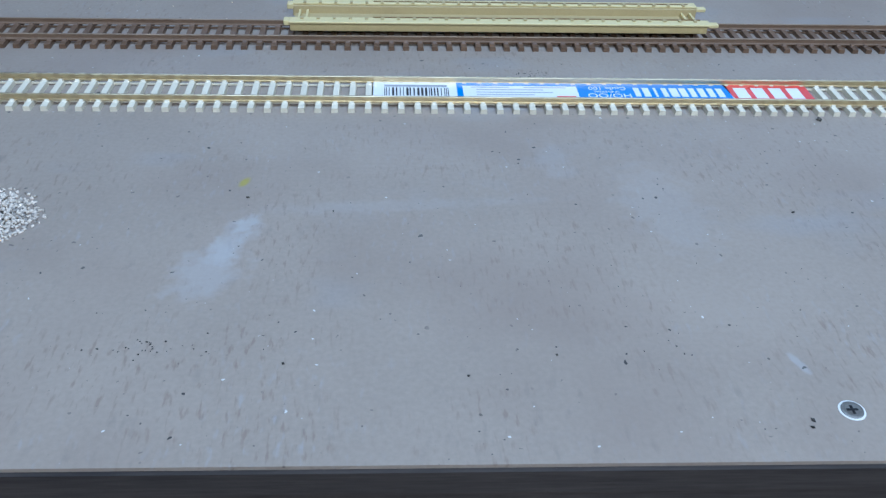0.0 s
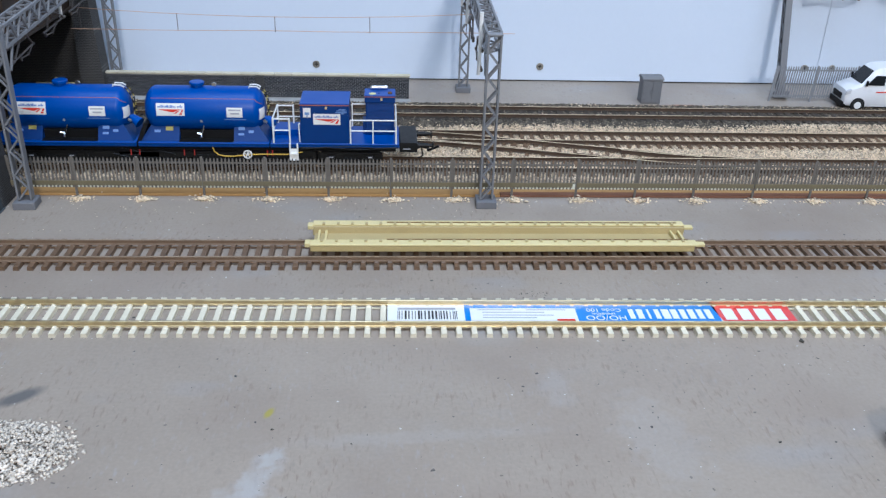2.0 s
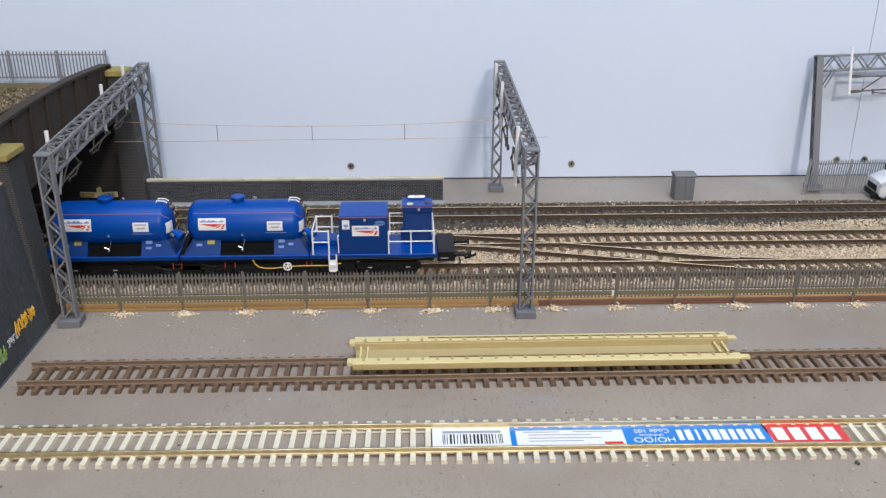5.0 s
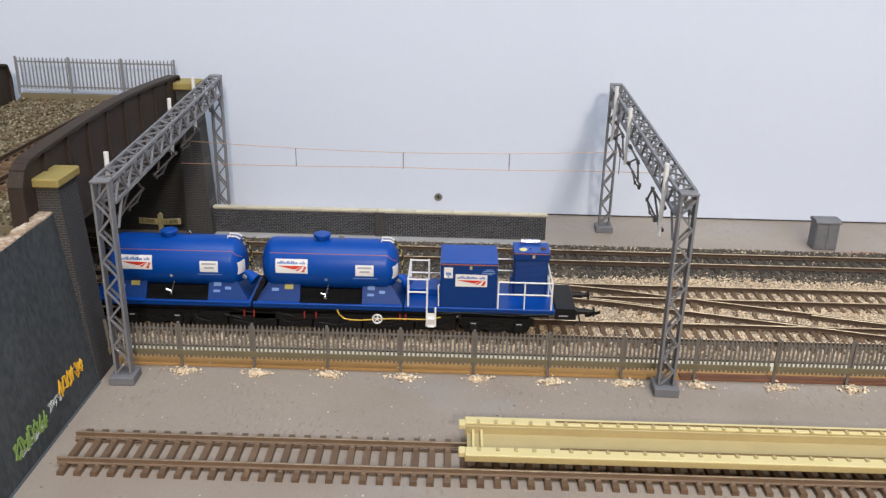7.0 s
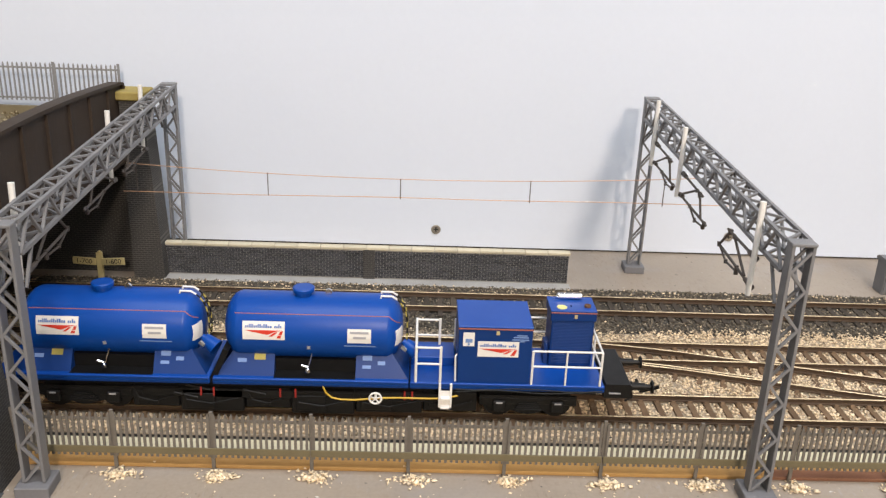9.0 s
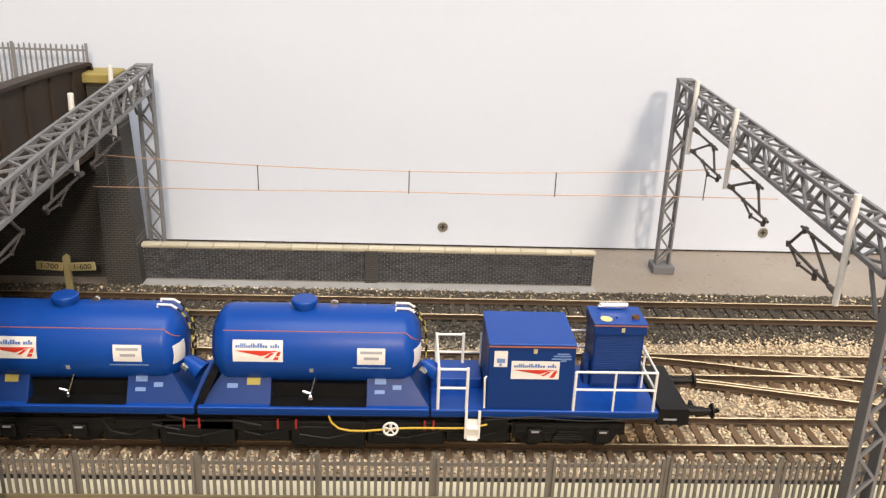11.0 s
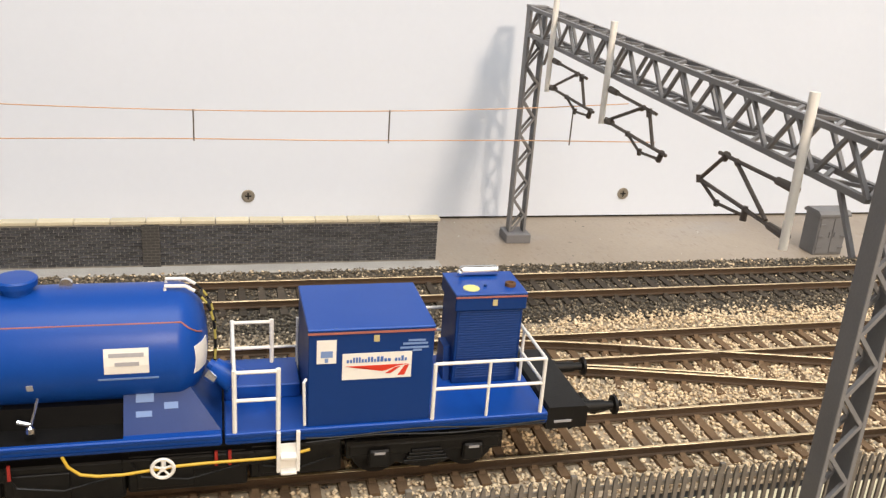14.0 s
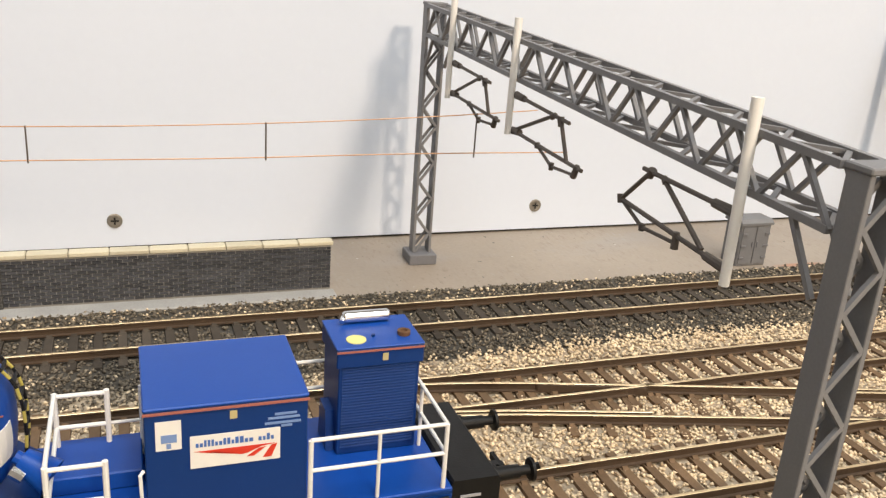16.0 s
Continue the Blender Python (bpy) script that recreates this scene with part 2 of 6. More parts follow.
STONE_CREAM = material("coping_cream", (0.58, 0.53, 0.40), (0.47, 0.42, 0.31), 0.75, grain=0.7, blotch=8, spread=0.08)
CAP_OLIVE = material("cap_olive", (0.33, 0.26, 0.085), (0.24, 0.185, 0.06), 0.75, grain=0.8, blotch=9)
SIGN_CREAM = material("sign_cream", (0.52, 0.44, 0.22), (0.40, 0.33, 0.16), 0.7)
GIRDER_IRON = material("bridge_iron", (0.036, 0.026, 0.020), (0.062, 0.041, 0.028), 0.65, grain=1.2, blotch=18, bump=0.25, stretch=(1, 1, 0.3))
RETAIN_DARK = material("retaining_wall_paint", (0.020, 0.024, 0.028), (0.076, 0.085, 0.090), 0.62, grain=2.2, blotch=55, amount=0.9, bump=0.2, stretch=(1, 1, 0.55))
TORN_CARD = material("torn_card", (0.66, 0.55, 0.42), (0.22, 0.13, 0.07), 0.9, grain=2.0, blotch=11, amount=1.0, bump=0.5)
SLEEPER_UMBER = material("sleeper_umber", (0.070, 0.056, 0.043), (0.036, 0.031, 0.026), 0.85, grain=0.6, blotch=7, spread=0.25, bump=0.35)
BED_DARK = material("ballast_bed_dark", (0.080, 0.072, 0.060), (0.05, 0.045, 0.038), 0.95, grain=0.9, blotch=22, amount=1, bump=0.6)
WING_GREY = material("wing_wall_grey", (0.075, 0.085, 0.092), (0.05, 0.058, 0.062), 0.7, blotch=25)
BRICK_XZ = brick_material("dark_brick_front", (0.055, 0.052, 0.050), (0.03, 0.03, 0.03), (0.12, 0.115, 0.105), 3.1, 1.2, "xz")
BRICK_YZ = brick_material("dark_brick_side", (0.050, 0.050, 0.052), (0.03, 0.03, 0.032), (0.10, 0.10, 0.10), 3.1, 1.2, "yz")
BRICK_PIECE = material("brick_dark", (0.062, 0.065, 0.072), (0.034, 0.036, 0.042), 0.75, grain=0.6, blotch=20, spread=0.35, bump=0.2)
BRICK_JOINED = material("brick_dark_joined", (0.062, 0.065, 0.072), (0.034, 0.036, 0.042), 0.75, grain=0.6, blotch=20, spread=0.35, bump=0.2, island=True)
MORTAR = material("mortar_grey", (0.42, 0.415, 0.40), (0.19, 0.185, 0.175), 0.9, grain=0.6, blotch=12)
BALLAST_BED = material("ballast_bed", (0.50, 0.41, 0.30), (0.26, 0.21, 0.155), 0.95, grain=0.9, blotch=22, amount=1, bump=0.6)
COPPER = material("copper_wire", (0.55, 0.33, 0.20), (0.45, 0.27, 0.17), 0.5, metal=0.5, bump=0)
ARM_BROWN = material("arm_brown", (0.10, 0.085, 0.075), (0.07, 0.06, 0.055), 0.55)
YELLOW_HOSE = material("yellow_hose", (0.62, 0.40, 0.05), (0.52, 0.32, 0.04), 0.45)
ORANGE_LINE = material("orange_line", (0.38, 0.13, 0.10), (0.33, 0.11, 0.085), 0.5, bump=0)
DECAL_WHITE = material("decal_white", (0.76, 0.74, 0.70), (0.70, 0.68, 0.63), 0.5, bump=0)
DECAL_RED = material("decal_red", (0.62, 0.045, 0.025), (0.55, 0.04, 0.02), 0.5, bump=0)
DECAL_BLUE = material("decal_blue", (0.06, 0.15, 0.42), (0.05, 0.13, 0.38), 0.5, bump=0)
DECAL_GREY = material("decal_grey", (0.36, 0.36, 0.38), (0.3, 0.3, 0.32), 0.5, bump=0)
DECAL_PALE = material("decal_pale_blue", (0.17, 0.27, 0.50), (0.15, 0.24, 0.46), 0.5, bump=0)
DECAL_YELLOW = material("decal_yellow", (0.42, 0.35, 0.09), (0.36, 0.30, 0.08), 0.5, bump=0)
PAD_YELLOW = material("pad_pale_yellow", (0.70, 0.66, 0.26), (0.62, 0.58, 0.2), 0.6, bump=0.05)
INK_BLACK = material("ink_black", (0.012, 0.012, 0.012), (0.02, 0.02, 0.02), 0.5, bump=0)
CARD_BLUE = material("card_blue", (0.005, 0.20, 0.60), (0.005, 0.18, 0.55), 0.3, bump=0, coat=0.4)
CARD_RED = material("card_red", (0.66, 0.035, 0.035), (0.58, 0.03, 0.03), 0.3, bump=0, coat=0.4)
CARD_WHITE = material("card_white", (0.80, 0.80, 0.78), (0.74, 0.74, 0.72), 0.35, bump=0, coat=0.4)
CHROME = material("chrome", (0.75, 0.75, 0.76), (0.6, 0.6, 0.62), 0.15, metal=1.0, bump=0)
RED_BUFFER = material("red_plastic", (0.30, 0.025, 0.02), (0.24, 0.02, 0.016), 0.5, bump=0)
RUST_CAP = material("rust_cap", (0.14, 0.07, 0.035), (0.08, 0.04, 0.02), 0.7)
CABINET_GREY = material("cabinet_grey", (0.18, 0.18, 0.185), (0.14, 0.14, 0.145), 0.6, grain=0.6, blotch=7)
VAN_WHITE = material("van_white", (0.76, 0.76, 0.77), (0.72, 0.72, 0.73), 0.3, bump=0, coat=0.5)
CAR_SILVER = material("car_silver", (0.42, 0.42, 0.44), (0.38, 0.38, 0.4), 0.3, metal=0.6, bump=0, coat=0.5)
GLASS_DARK = material("dark_window", (0.012, 0.014, 0.017), (0.02, 0.022, 0.026), 0.08, bump=0)
LAMP_CLEAR = material("headlamp", (0.6, 0.6, 0.62), (0.5, 0.5, 0.52), 0.1, bump=0)
WOOD_EDGE = material("wood_edge_ochre", (0.46, 0.27, 0.095), (0.26, 0.145, 0.055), 0.8, grain=0.8, blotch=16, bump=0.3, stretch=(0.2, 1, 1))
WOOD_RED = material("wood_edge_red", (0.22, 0.10, 0.058), (0.13, 0.07, 0.042), 0.8, grain=0.8, blotch=16, bump=0.3)
OLIVE_STRIP = material("olive_strip", (0.20, 0.165, 0.10), (0.13, 0.11, 0.07), 0.85, grain=0.9, blotch=14, bump=0.3)
PALE_STRIP = material("pale_strip", (0.66, 0.60, 0.42), (0.54, 0.48, 0.33), 0.7, grain=0.9, blotch=18)
CHIP_WOOD = material("wood_chips", (0.90, 0.76, 0.55), (0.78, 0.59, 0.37), 0.85, spread=0.25, island=True, bump=0)
CRUMB_DARK = material("dark_crumbs", (0.045, 0.043, 0.04), (0.1, 0.085, 0.06), 0.9, spread=0.4, island=True, bump=0)
DARK_PLY = material("table_edge_ply", (0.060, 0.050, 0.043), (0.028, 0.024, 0.022), 0.8, grain=0.9, blotch=10, amount=1, bump=0.4, stretch=(0.06, 1, 1))
STEEL_SCREW = material("screw_steel", (0.42, 0.40, 0.36), (0.2, 0.18, 0.15), 0.4, metal=1.0, grain=0.4, blotch=2, bump=0.4)
SPRAY_YELLOW = material("spray_yellow", (0.66, 0.38, 0.03), (0.6, 0.3, 0.02), 0.6, bump=0)
SPRAY_GREEN = material("spray_green", (0.16, 0.26, 0.05), (0.22, 0.30, 0.12), 0.6, bump=0)
SPRAY_WHITE = material("spray_white", (0.5, 0.52, 0.5), (0.42, 0.44, 0.42), 0.6, bump=0)
ROOM_WHITE = material("room_paint", (0.78, 0.77, 0.75), (0.74, 0.73, 0.71), 0.9, grain=20, blotch=400, bump=0)
ROOM_FLOOR = material("room_carpet", (0.16, 0.15, 0.15), (0.12, 0.115, 0.11), 0.95, grain=10, blotch=200, bump=0.2)


def stone_material(name, a, b, dark, spread, patch):
    m = material(name, a, b, 0.9, grain=patch * 0.4, blotch=patch, amount=1.0, bump=0, spread=spread, island=True)
    nt = m.node_tree
    n, li = nt.nodes, nt.links
    bsdf = n["Principled BSDF"]
    src = bsdf.inputs["Base Color"].links[0].from_socket
    geo = n.new("ShaderNodeNewGeometry")
    wn = n.new("ShaderNodeTexWhiteNoise")
    wn.noise_dimensions = "1D"
    li.new(geo.outputs["Random Per Island"], wn.inputs["W"])
    lt = n.new("ShaderNodeMath")
    lt.operation = "LESS_THAN"
    lt.inputs[1].default_value = 0.17
    li.new(wn.outputs[0], lt.inputs[0])
    col = n.new("ShaderNodeMix")
    col.data_type = "RGBA"
    li.new(lt.outputs[0], col.inputs["Factor"])
    li.new(src, col.inputs["A"])
    col.inputs["B"].default_value = (*dark, 1)
    li.new(col.outputs["Result"], bsdf.inputs["Base Color"])
    return m


BALLAST_STONE = stone_material("ballast_stone", (0.82, 0.675, 0.48), (0.68, 0.53, 0.355), (0.40, 0.31, 0.215), 0.22, 30)
BALLAST_GREY = stone_material("ballast_stone_grey", (0.104, 0.088, 0.068), (0.155, 0.131, 0.100), (0.26, 0.22, 0.165), 0.3, 30)
BALLAST_RUSTY = stone_material("ballast_stone_rusty", (0.42, 0.31, 0.20), (0.28, 0.20, 0.13), (0.06, 0.05, 0.04), 0.4, 25)
BRIDGE_STONE = stone_material("bridge_ballast", (0.17, 0.12, 0.055), (0.10, 0.072, 0.036), (0.40, 0.34, 0.22), 0.45, 30)
PILE_STONE = stone_material("pile_stone", (0.70, 0.62, 0.52), (0.54, 0.47, 0.38), (0.30, 0.27, 0.23), 0.25, 12)


def board_material():
    """Grey-painted plywood: broad cloudy wear, streaks of grain across the board, dark specks, rubbed pale marks,
    stains and a painted cast shadow.
    """
    m = material("grey_board_paint", (0.338, 0.284, 0.228), (0.282, 0.236, 0.188), 0.40, grain=1.6, blotch=60, amount=0.9, bump=0.10)
    nt = m.node_tree
    n, li = nt.nodes, nt.links
    bsdf = n["Principled BSDF"]
    tc = n.new("ShaderNodeTexCoord")

    def over(colour, factor):
        src = bsdf.inputs["Base Color"].links[0].from_socket
        col = n.new("ShaderNodeMix")
        col.data_type = "RGBA"
        li.new(factor, col.inputs["Factor"])
        li.new(src, col.inputs["A"])
        col.inputs["B"].default_value = (*colour, 1)
        li.new(col.outputs["Result"], bsdf.inputs["Base Color"])

    def math_node(op, a, b, c=None):
        k = n.new("ShaderNodeMath")
        k.operation = op
        k.use_clamp = op in ("MULTIPLY", "SUBTRACT")
        for i, v in enumerate((a, b, c)):
            if v is None:
                continue
            if isinstance(v, (int, float)):
                k.inputs[i].default_value = v
            else:
                li.new(v, k.inputs[i])
        return k.outputs[0]

    def noise_at(size, stretch=(1, 1, 1), detail=3, move=(0, 0, 0)):
        mp = n.new("ShaderNodeMapping")
        mp.inputs["Scale"].default_value, mp.inputs["Location"].default_value = stretch, move
        li.new(tc.outputs["Object"], mp.inputs["Vector"])
        k = n.new("ShaderNodeTexNoise")
        k.inputs["Scale"].default_value, k.inputs["Detail"].default_value = 1000.0 / size, detail
        li.new(mp.outputs[0], k.inputs["Vector"])
        return k.outputs[0]

    def step(v, lo, hi, top=1.0):
        k = n.new("ShaderNodeMapRange")
        k.inputs["From Min"].default_value, k.inputs["From Max"].default_value, k.inputs["To Max"].default_value = lo, hi, top
        li.new(v, k.inputs["Value"])
        return k.outputs[0]

    def spot(x, y, rx, ry, turn, rough):
        """A mark of its own place: 1 inside an uneven ellipse, 0 outside."""
        mp = n.new("ShaderNodeMapping")
        mp.vector_type = "TEXTURE"
        mp.inputs["Location"].default_value = (x * MM, y * MM, 0)
        mp.inputs["Rotation"].default_value = (0, 0, radians(turn))
        mp.inputs["Scale"].default_value = (rx * MM, ry * MM, 1)
        li.new(tc.outputs["Object"], mp.inputs["Vector"])
        ln = n.new("ShaderNodeVectorMath")
        ln.operation = "LENGTH"
        li.new(mp.outputs[0], ln.inputs[0])
        edge = math_node("MULTIPLY_ADD", noise_at(6, detail=4), rough, ln.outputs["Value"])
        return step(edge, 1.0 + rough * 0.5, 0.45 + rough * 0.5)

    # worn grain, running away from the camera
    over((0.17, 0.115, 0.085), math_node("MULTIPLY", step(noise_at(1.5, (1, 0.24, 1), 2), 0.56, 0.70, 0.45), step(noise_at(48, move=(0.3, 0.1, 0)), 0.44, 0.60)))
    over((0.16, 0.145, 0.13), math_node("MULTIPLY", step(noise_at(3.2, (1, 0.35, 1), 3, (4, 2, 0)), 0.58, 0.72, 0.3), step(noise_at(70, move=(0.9, 0.6, 0)), 0.42, 0.62)))
    over((0.34, 0.325, 0.31), math_node("MULTIPLY", step(noise_at(1.8, (1, 0.3, 1), 2, (2, 0, 0)), 0.58, 0.74, 0.6), step(noise_at(50, move=(1.3, 0.1, 0)), 0.45, 0.65)))
    over((0.25, 0.20, 0.16), step(noise_at(80, move=(0.7, 0.4, 0)), 0.48, 0.70, 0.55))
    over((0.29, 0.30, 0.32), step(noise_at(45, (0.5, 1, 1), 3, (0.9, 1.4, 0)), 0.58, 0.78, 0.45))
    # rubbed chalky marks, a yellow spot, a painted cast shadow
    for x, y, rx, ry, turn, k in ((-45, 236, 4, 9, -18, 0.5), (-49, 226, 7, 15, -22, 0.42), (-54, 212, 12, 18, -26, 0.36), (5, 247, 62, 4.5, 4, 0.14), (95, 245, 17, 34, 12, 0.16), (112, 168, 1.5, 5, 20, 0.5), (62, 275, 8, 15, 5, 0.16)):
        over((0.42, 0.41, 0.405), math_node("MULTIPLY", spot(x, y, rx, ry, turn, 1.7), k * 0.9))
    over((0.34, 0.29, 0.035), math_node("MULTIPLY", spot(-49, 262, 1.9, 4.2, -20, 0.6), 0.8))
    # two dark ellipses paint the shadow of something standing out of view
    over((0.085, 0.088, 0.092), math_node("MULTIPLY", spot(-144, 273.5, 12, 4.8, 38, 0.25), 0.8))
    over((0.085, 0.088, 0.092), math_node("MULTIPLY", spot(-165, 261, 18, 5.5, 28, 0.25), 0.75))
    over((0.42, 0.17, 0.085), math_node("MULTIPLY", spot(228, 647, 17, 2.6, 0, 0.8), 0.7))
    # specks
    for size, cut, colour in ((3.0, 0.735, (0.045, 0.043, 0.04)), (1.5, 0.76, (0.09, 0.08, 0.07))):
        over(colour, math_node("MULTIPLY", step(noise_at(size, detail=1, move=(size, 0, 0)), cut, cut + 0.03), step(noise_at(38, move=(0, size, 0)), 0.44, 0.56)))
    over((0.6, 0.58, 0.54), step(noise_at(2.4, detail=1, move=(5, 5, 0)), 0.775, 0.80))
    return m


BOARD = board_material()
BACKDROP = material("backdrop_paint", (0.63, 0.69, 0.785), (0.605, 0.665, 0.76), 0.75, grain=3, blotch=120, bump=0.05)

# ---- the setting ----
# unseen room added around the layout; its white surfaces bounce the lamp light
solid("floor", Shape().box(-2200, -2200, -910, 2200, 2200, -900), ROOM_FLOOR, "dark grey carpeted floor of the added unseen room", "floor", "structure")
solid("ceiling", Shape().box(-2200, -2200, 1400, 2200, 2200, 1410), ROOM_WHITE, "white painted ceiling of the added unseen room", "ceiling", "structure")
for nm, b in (("wall_north", (-2200, 2200, -900, 2200, 2210, 1400)), ("wall_south", (-2200, -2210, -900, 2200, -2200, 1400)),
              ("wall_west", (-2210, -2200, -900, -2200, 2200, 1400)), ("wall_east", (2200, -2200, -900, 2210, 2200, 1400))):
    solid(nm, Shape().box(*b), ROOM_WHITE, "plain white painted wall of the added unseen room", "wall", "structure")

# baseboard: grey-painted sheet, its front edge turned a little
sheet = Shape().prism([(-700, 150.4), (700, 121.6), (700, 730), (-700, 730)], "z", -1.2, 0)
tagged(new("ground", sheet.mesh("ground", BOARD)), "grey-painted plywood baseboard with worn grain and specks", "baseboard", "", "structure")
edge = Shape()
for k, (z0, z1, out) in enumerate(((-9, -1.3, 0.6), (-14, -9.2, 0.0), (-20, -14.2, 0.5), (-60, -20.2, 0.2))):
    edge.prism([(-700, 149.8 - out), (700, 121.0 - out), (700, 137), (-700, 165)], "z", z0, z1)
solid("trim", edge, DARK_PLY, "dark-stained layered plywood edge under the baseboard", "board edge", "structure")
tagged(new("table_leg", Shape().box(-620, 300, -900, -560, 360, -61, 2).mesh("table_leg", DARK_PLY)), "dark wooden leg under the baseboard", "table leg", "legs under the baseboard")
for x, y in ((590, 330), (-590, 690), (590, 690)):
    copy_thing(bpy.data.objects["table_leg"], pose((x + 590) * MM, (y - 330) * MM, 0))
solid("table_frame", Shape().box(-690, 166, -60, 690, 720, -1.3), DARK_PLY, "dark plywood frame under the baseboard", "frame", "structure")

# backdrop of two boards with a seam, a black strip painting the shade at its foot
back = thing("backdrop", 0, 709, 0, "pale blue-white painted backdrop boards behind the tracks", "backdrop", "", "structure")
part("backdrop_board", Shape().box(-700, 0, 1.2, 361.6, 9, 300), BACKDROP, back)
part("backdrop_board", Shape().box(362.2, 0.3, 1.2, 700, 9.3, 300), BACKDROP, back)
part("gap_strip", Shape().box(-700, 1.5, 0.05, 700, 8, 1.2), INK_BLACK, back, "black strip for the shade in the gap along the backdrop foot")


def countersunk_screw(x, y, z, facing_up, label, ring=None):
    t = thing("screw", x, y, z, label, "screw", "screws")
    r = 3.0
    prof = [(0.0, r), (0.35, r * 0.97), (0.5, r * 0.8), (0.35, r * 0.55)]
    head = Shape().lathe(prof, (0, 0, 0), "z", 20)
    part("screw_head", head, STEEL_SCREW, t, smooth=True)
    part("cross_slot", Shape().box(-1.5, -0.35, 0.3, 1.5, 0.35, 0.44).box(-0.35, -1.5, 0.3, 0.35, 1.5, 0.45), INK_BLACK, t, "dark cross recess")
    if ring:
        part("bare_ring", Shape().lathe([(0.0, 3.5), (0.1, 3.45), (0.1, 2.9), (0.0, 2.9)], (0, 0, 0), "z", 28), ring, t, "bare pale ring round the head")
    if not facing_up:
        t.rotation_euler = (radians(90), 0, 0)
    return t


for x, z in ((-62, 12), (123.5, 12.6), (351, 14.4), (375, 14.6)):
    countersunk_screw(x, 708.9, z, False, "weathered steel cross-head screw sunk in the backdrop")
countersunk_screw(119.1, 150, 0.0, True, "steel cross-head screw in a bare pale ring on the board", DECAL_WHITE)

# strips between the fence and the ballast
solid("trackbed_edge", Shape().box(-216, 464.5, 0, 62, 470, 1.6, 0.3), WOOD_EDGE, "ochre raw wood edge of the track bed behind the fence", "wood strip", "structure")
tagged(new("trackbed_edge", Shape().box(62.2, 464.6, 0, 700, 470, 1.4, 0.3).mesh("trackbed_edge", WOOD_RED)), "reddish raw wood edge of the track bed behind the fence", "wood strip", "", "structure")
solid("cess_strip", Shape().box(-214.8, 470.05, 0, 700, 474.3, 1.3, 0.3), WOOD_EDGE, "ochre raw wood strip beside the track bed", "strip", "structure")
solid("cable_trough", Shape().box(-214.8, 474.4, 0, 700, 482.4, 1.4, 0.2), PALE_STRIP, "pale cream strip along the ballast edge", "strip", "structure")
# thin black sheet painted where shade fills the gap beside the ballast
solid("gap", Shape().box(-214.8, 482.45, 0.01, 700, 486.3, 0.15), INK_BLACK, "black sheet for the shade between the strips and the ballast", "gap", "structure")
solid("track_bed", Shape().box(-700, 486.35, 0.02, 700, 587, 0.9), BALLAST_BED, "brown gritty bed under the ballast", "track bed", "structure")
tagged(new("track_bed", Shape().box(-700, 587.05, 0.02, 700, 643, 0.9).mesh("track_bed", BED_DARK)), "dark brown-grey bed under the rear track", "track bed", "", "structure")
solid("wall_footing", Shape().box(-214, 642, 0, 14, 650.2, 1.6, 0.4), MORTAR, "pale grey concrete footing along the low brick wall", "footing", "structure")


# ---- track ----
def rail_profile(s, pts_xy, z0, mi_side=0, mi_top=1, h=2.6, head=0.98, foot=2.1):
    """A rail of true section along a line of points; its running top has a material of its own."""
    prof = [(-foot / 2, 0), (foot / 2, 0), (foot / 2, 0.35), (0.3, 0.6), (0.3, h - 0.85), (head / 2, h - 0.65), (head / 2, h - 0.08), (head / 2 - 0.1, h), (-head / 2 + 0.1, h), (-head / 2, h - 0.08), (-head / 2, h - 0.65), (-0.3, h - 0.85), (-0.3, 0.6), (-foot / 2, 0.35)]
    n, rings = len(prof), []
    for i, (x, y) in enumerate(pts_xy):
        a, b = pts_xy[max(0, i - 1)], pts_xy[min(len(pts_xy) - 1, i + 1)]
        d = Vector((b[0] - a[0], b[1] - a[1])).normalized()
        rings.append([(x - d.y * u, y + d.x * u, z0 + w) for u, w in prof])
    v = [p for r in rings for p in r]
    sides, tops = [], []
    for k in range(len(rings) - 1):
        for i in range(n):
            q = (k * n + i, k * n + (i + 1) % n, (k + 1) * n + (i + 1) % n, (k + 1) * n + i)
            (tops if i in (6, 7, 8) else sides).append(q)
    k = (len(rings) - 1) * n
    sides += [tuple(range(n))[::-1], tuple(range(k, k + n))]
    base = len(s.v)
    s.v.extend(v)
    for fs, mi in ((sides, mi_side), (tops, mi_top)):
        for f in fs:
            s.f.append([base + i for i in f])
            s.m.append(mi)
    return s


def sleeper_mesh(name, mat, length, width, height, chair=True):
    s = Shape().prism([(-width / 2, 0), (width / 2, 0), (width / 2 - 0.2, height), (-width / 2 + 0.2, height)], "y", -length / 2, length / 2)
    if chair:
        for c in (-9.1, 9.1):
            for o in (-1.55, 1.55):
                s.prism([(c + o - 0.75, height - 0.1), (c + o + 0.75, height - 0.1), (c + o + (0.35 if o < 0 else -0.1), height + 0.75), (c + o + (0.1 if o < 0 else -0.35), height + 0.75)], "x", -0.8, 0.8)
    return s.mesh(name, mat)


SL_CREAM = sleeper_mesh("sleeper", SLEEPER_CREAM, 30.5, 2.8, 2.0)
SL_BROWN = sleeper_mesh("sleeper", SLEEPER_BROWN, 30.5, 2.9, 2.0)
SL_DARK = sleeper_mesh("sleeper", SLEEPER_DARK, 31.0, 3.0, 1.9)
SL_UMBER = sleeper_mesh("sleeper", SLEEPER_UMBER, 31.0, 3.0, 1.9)


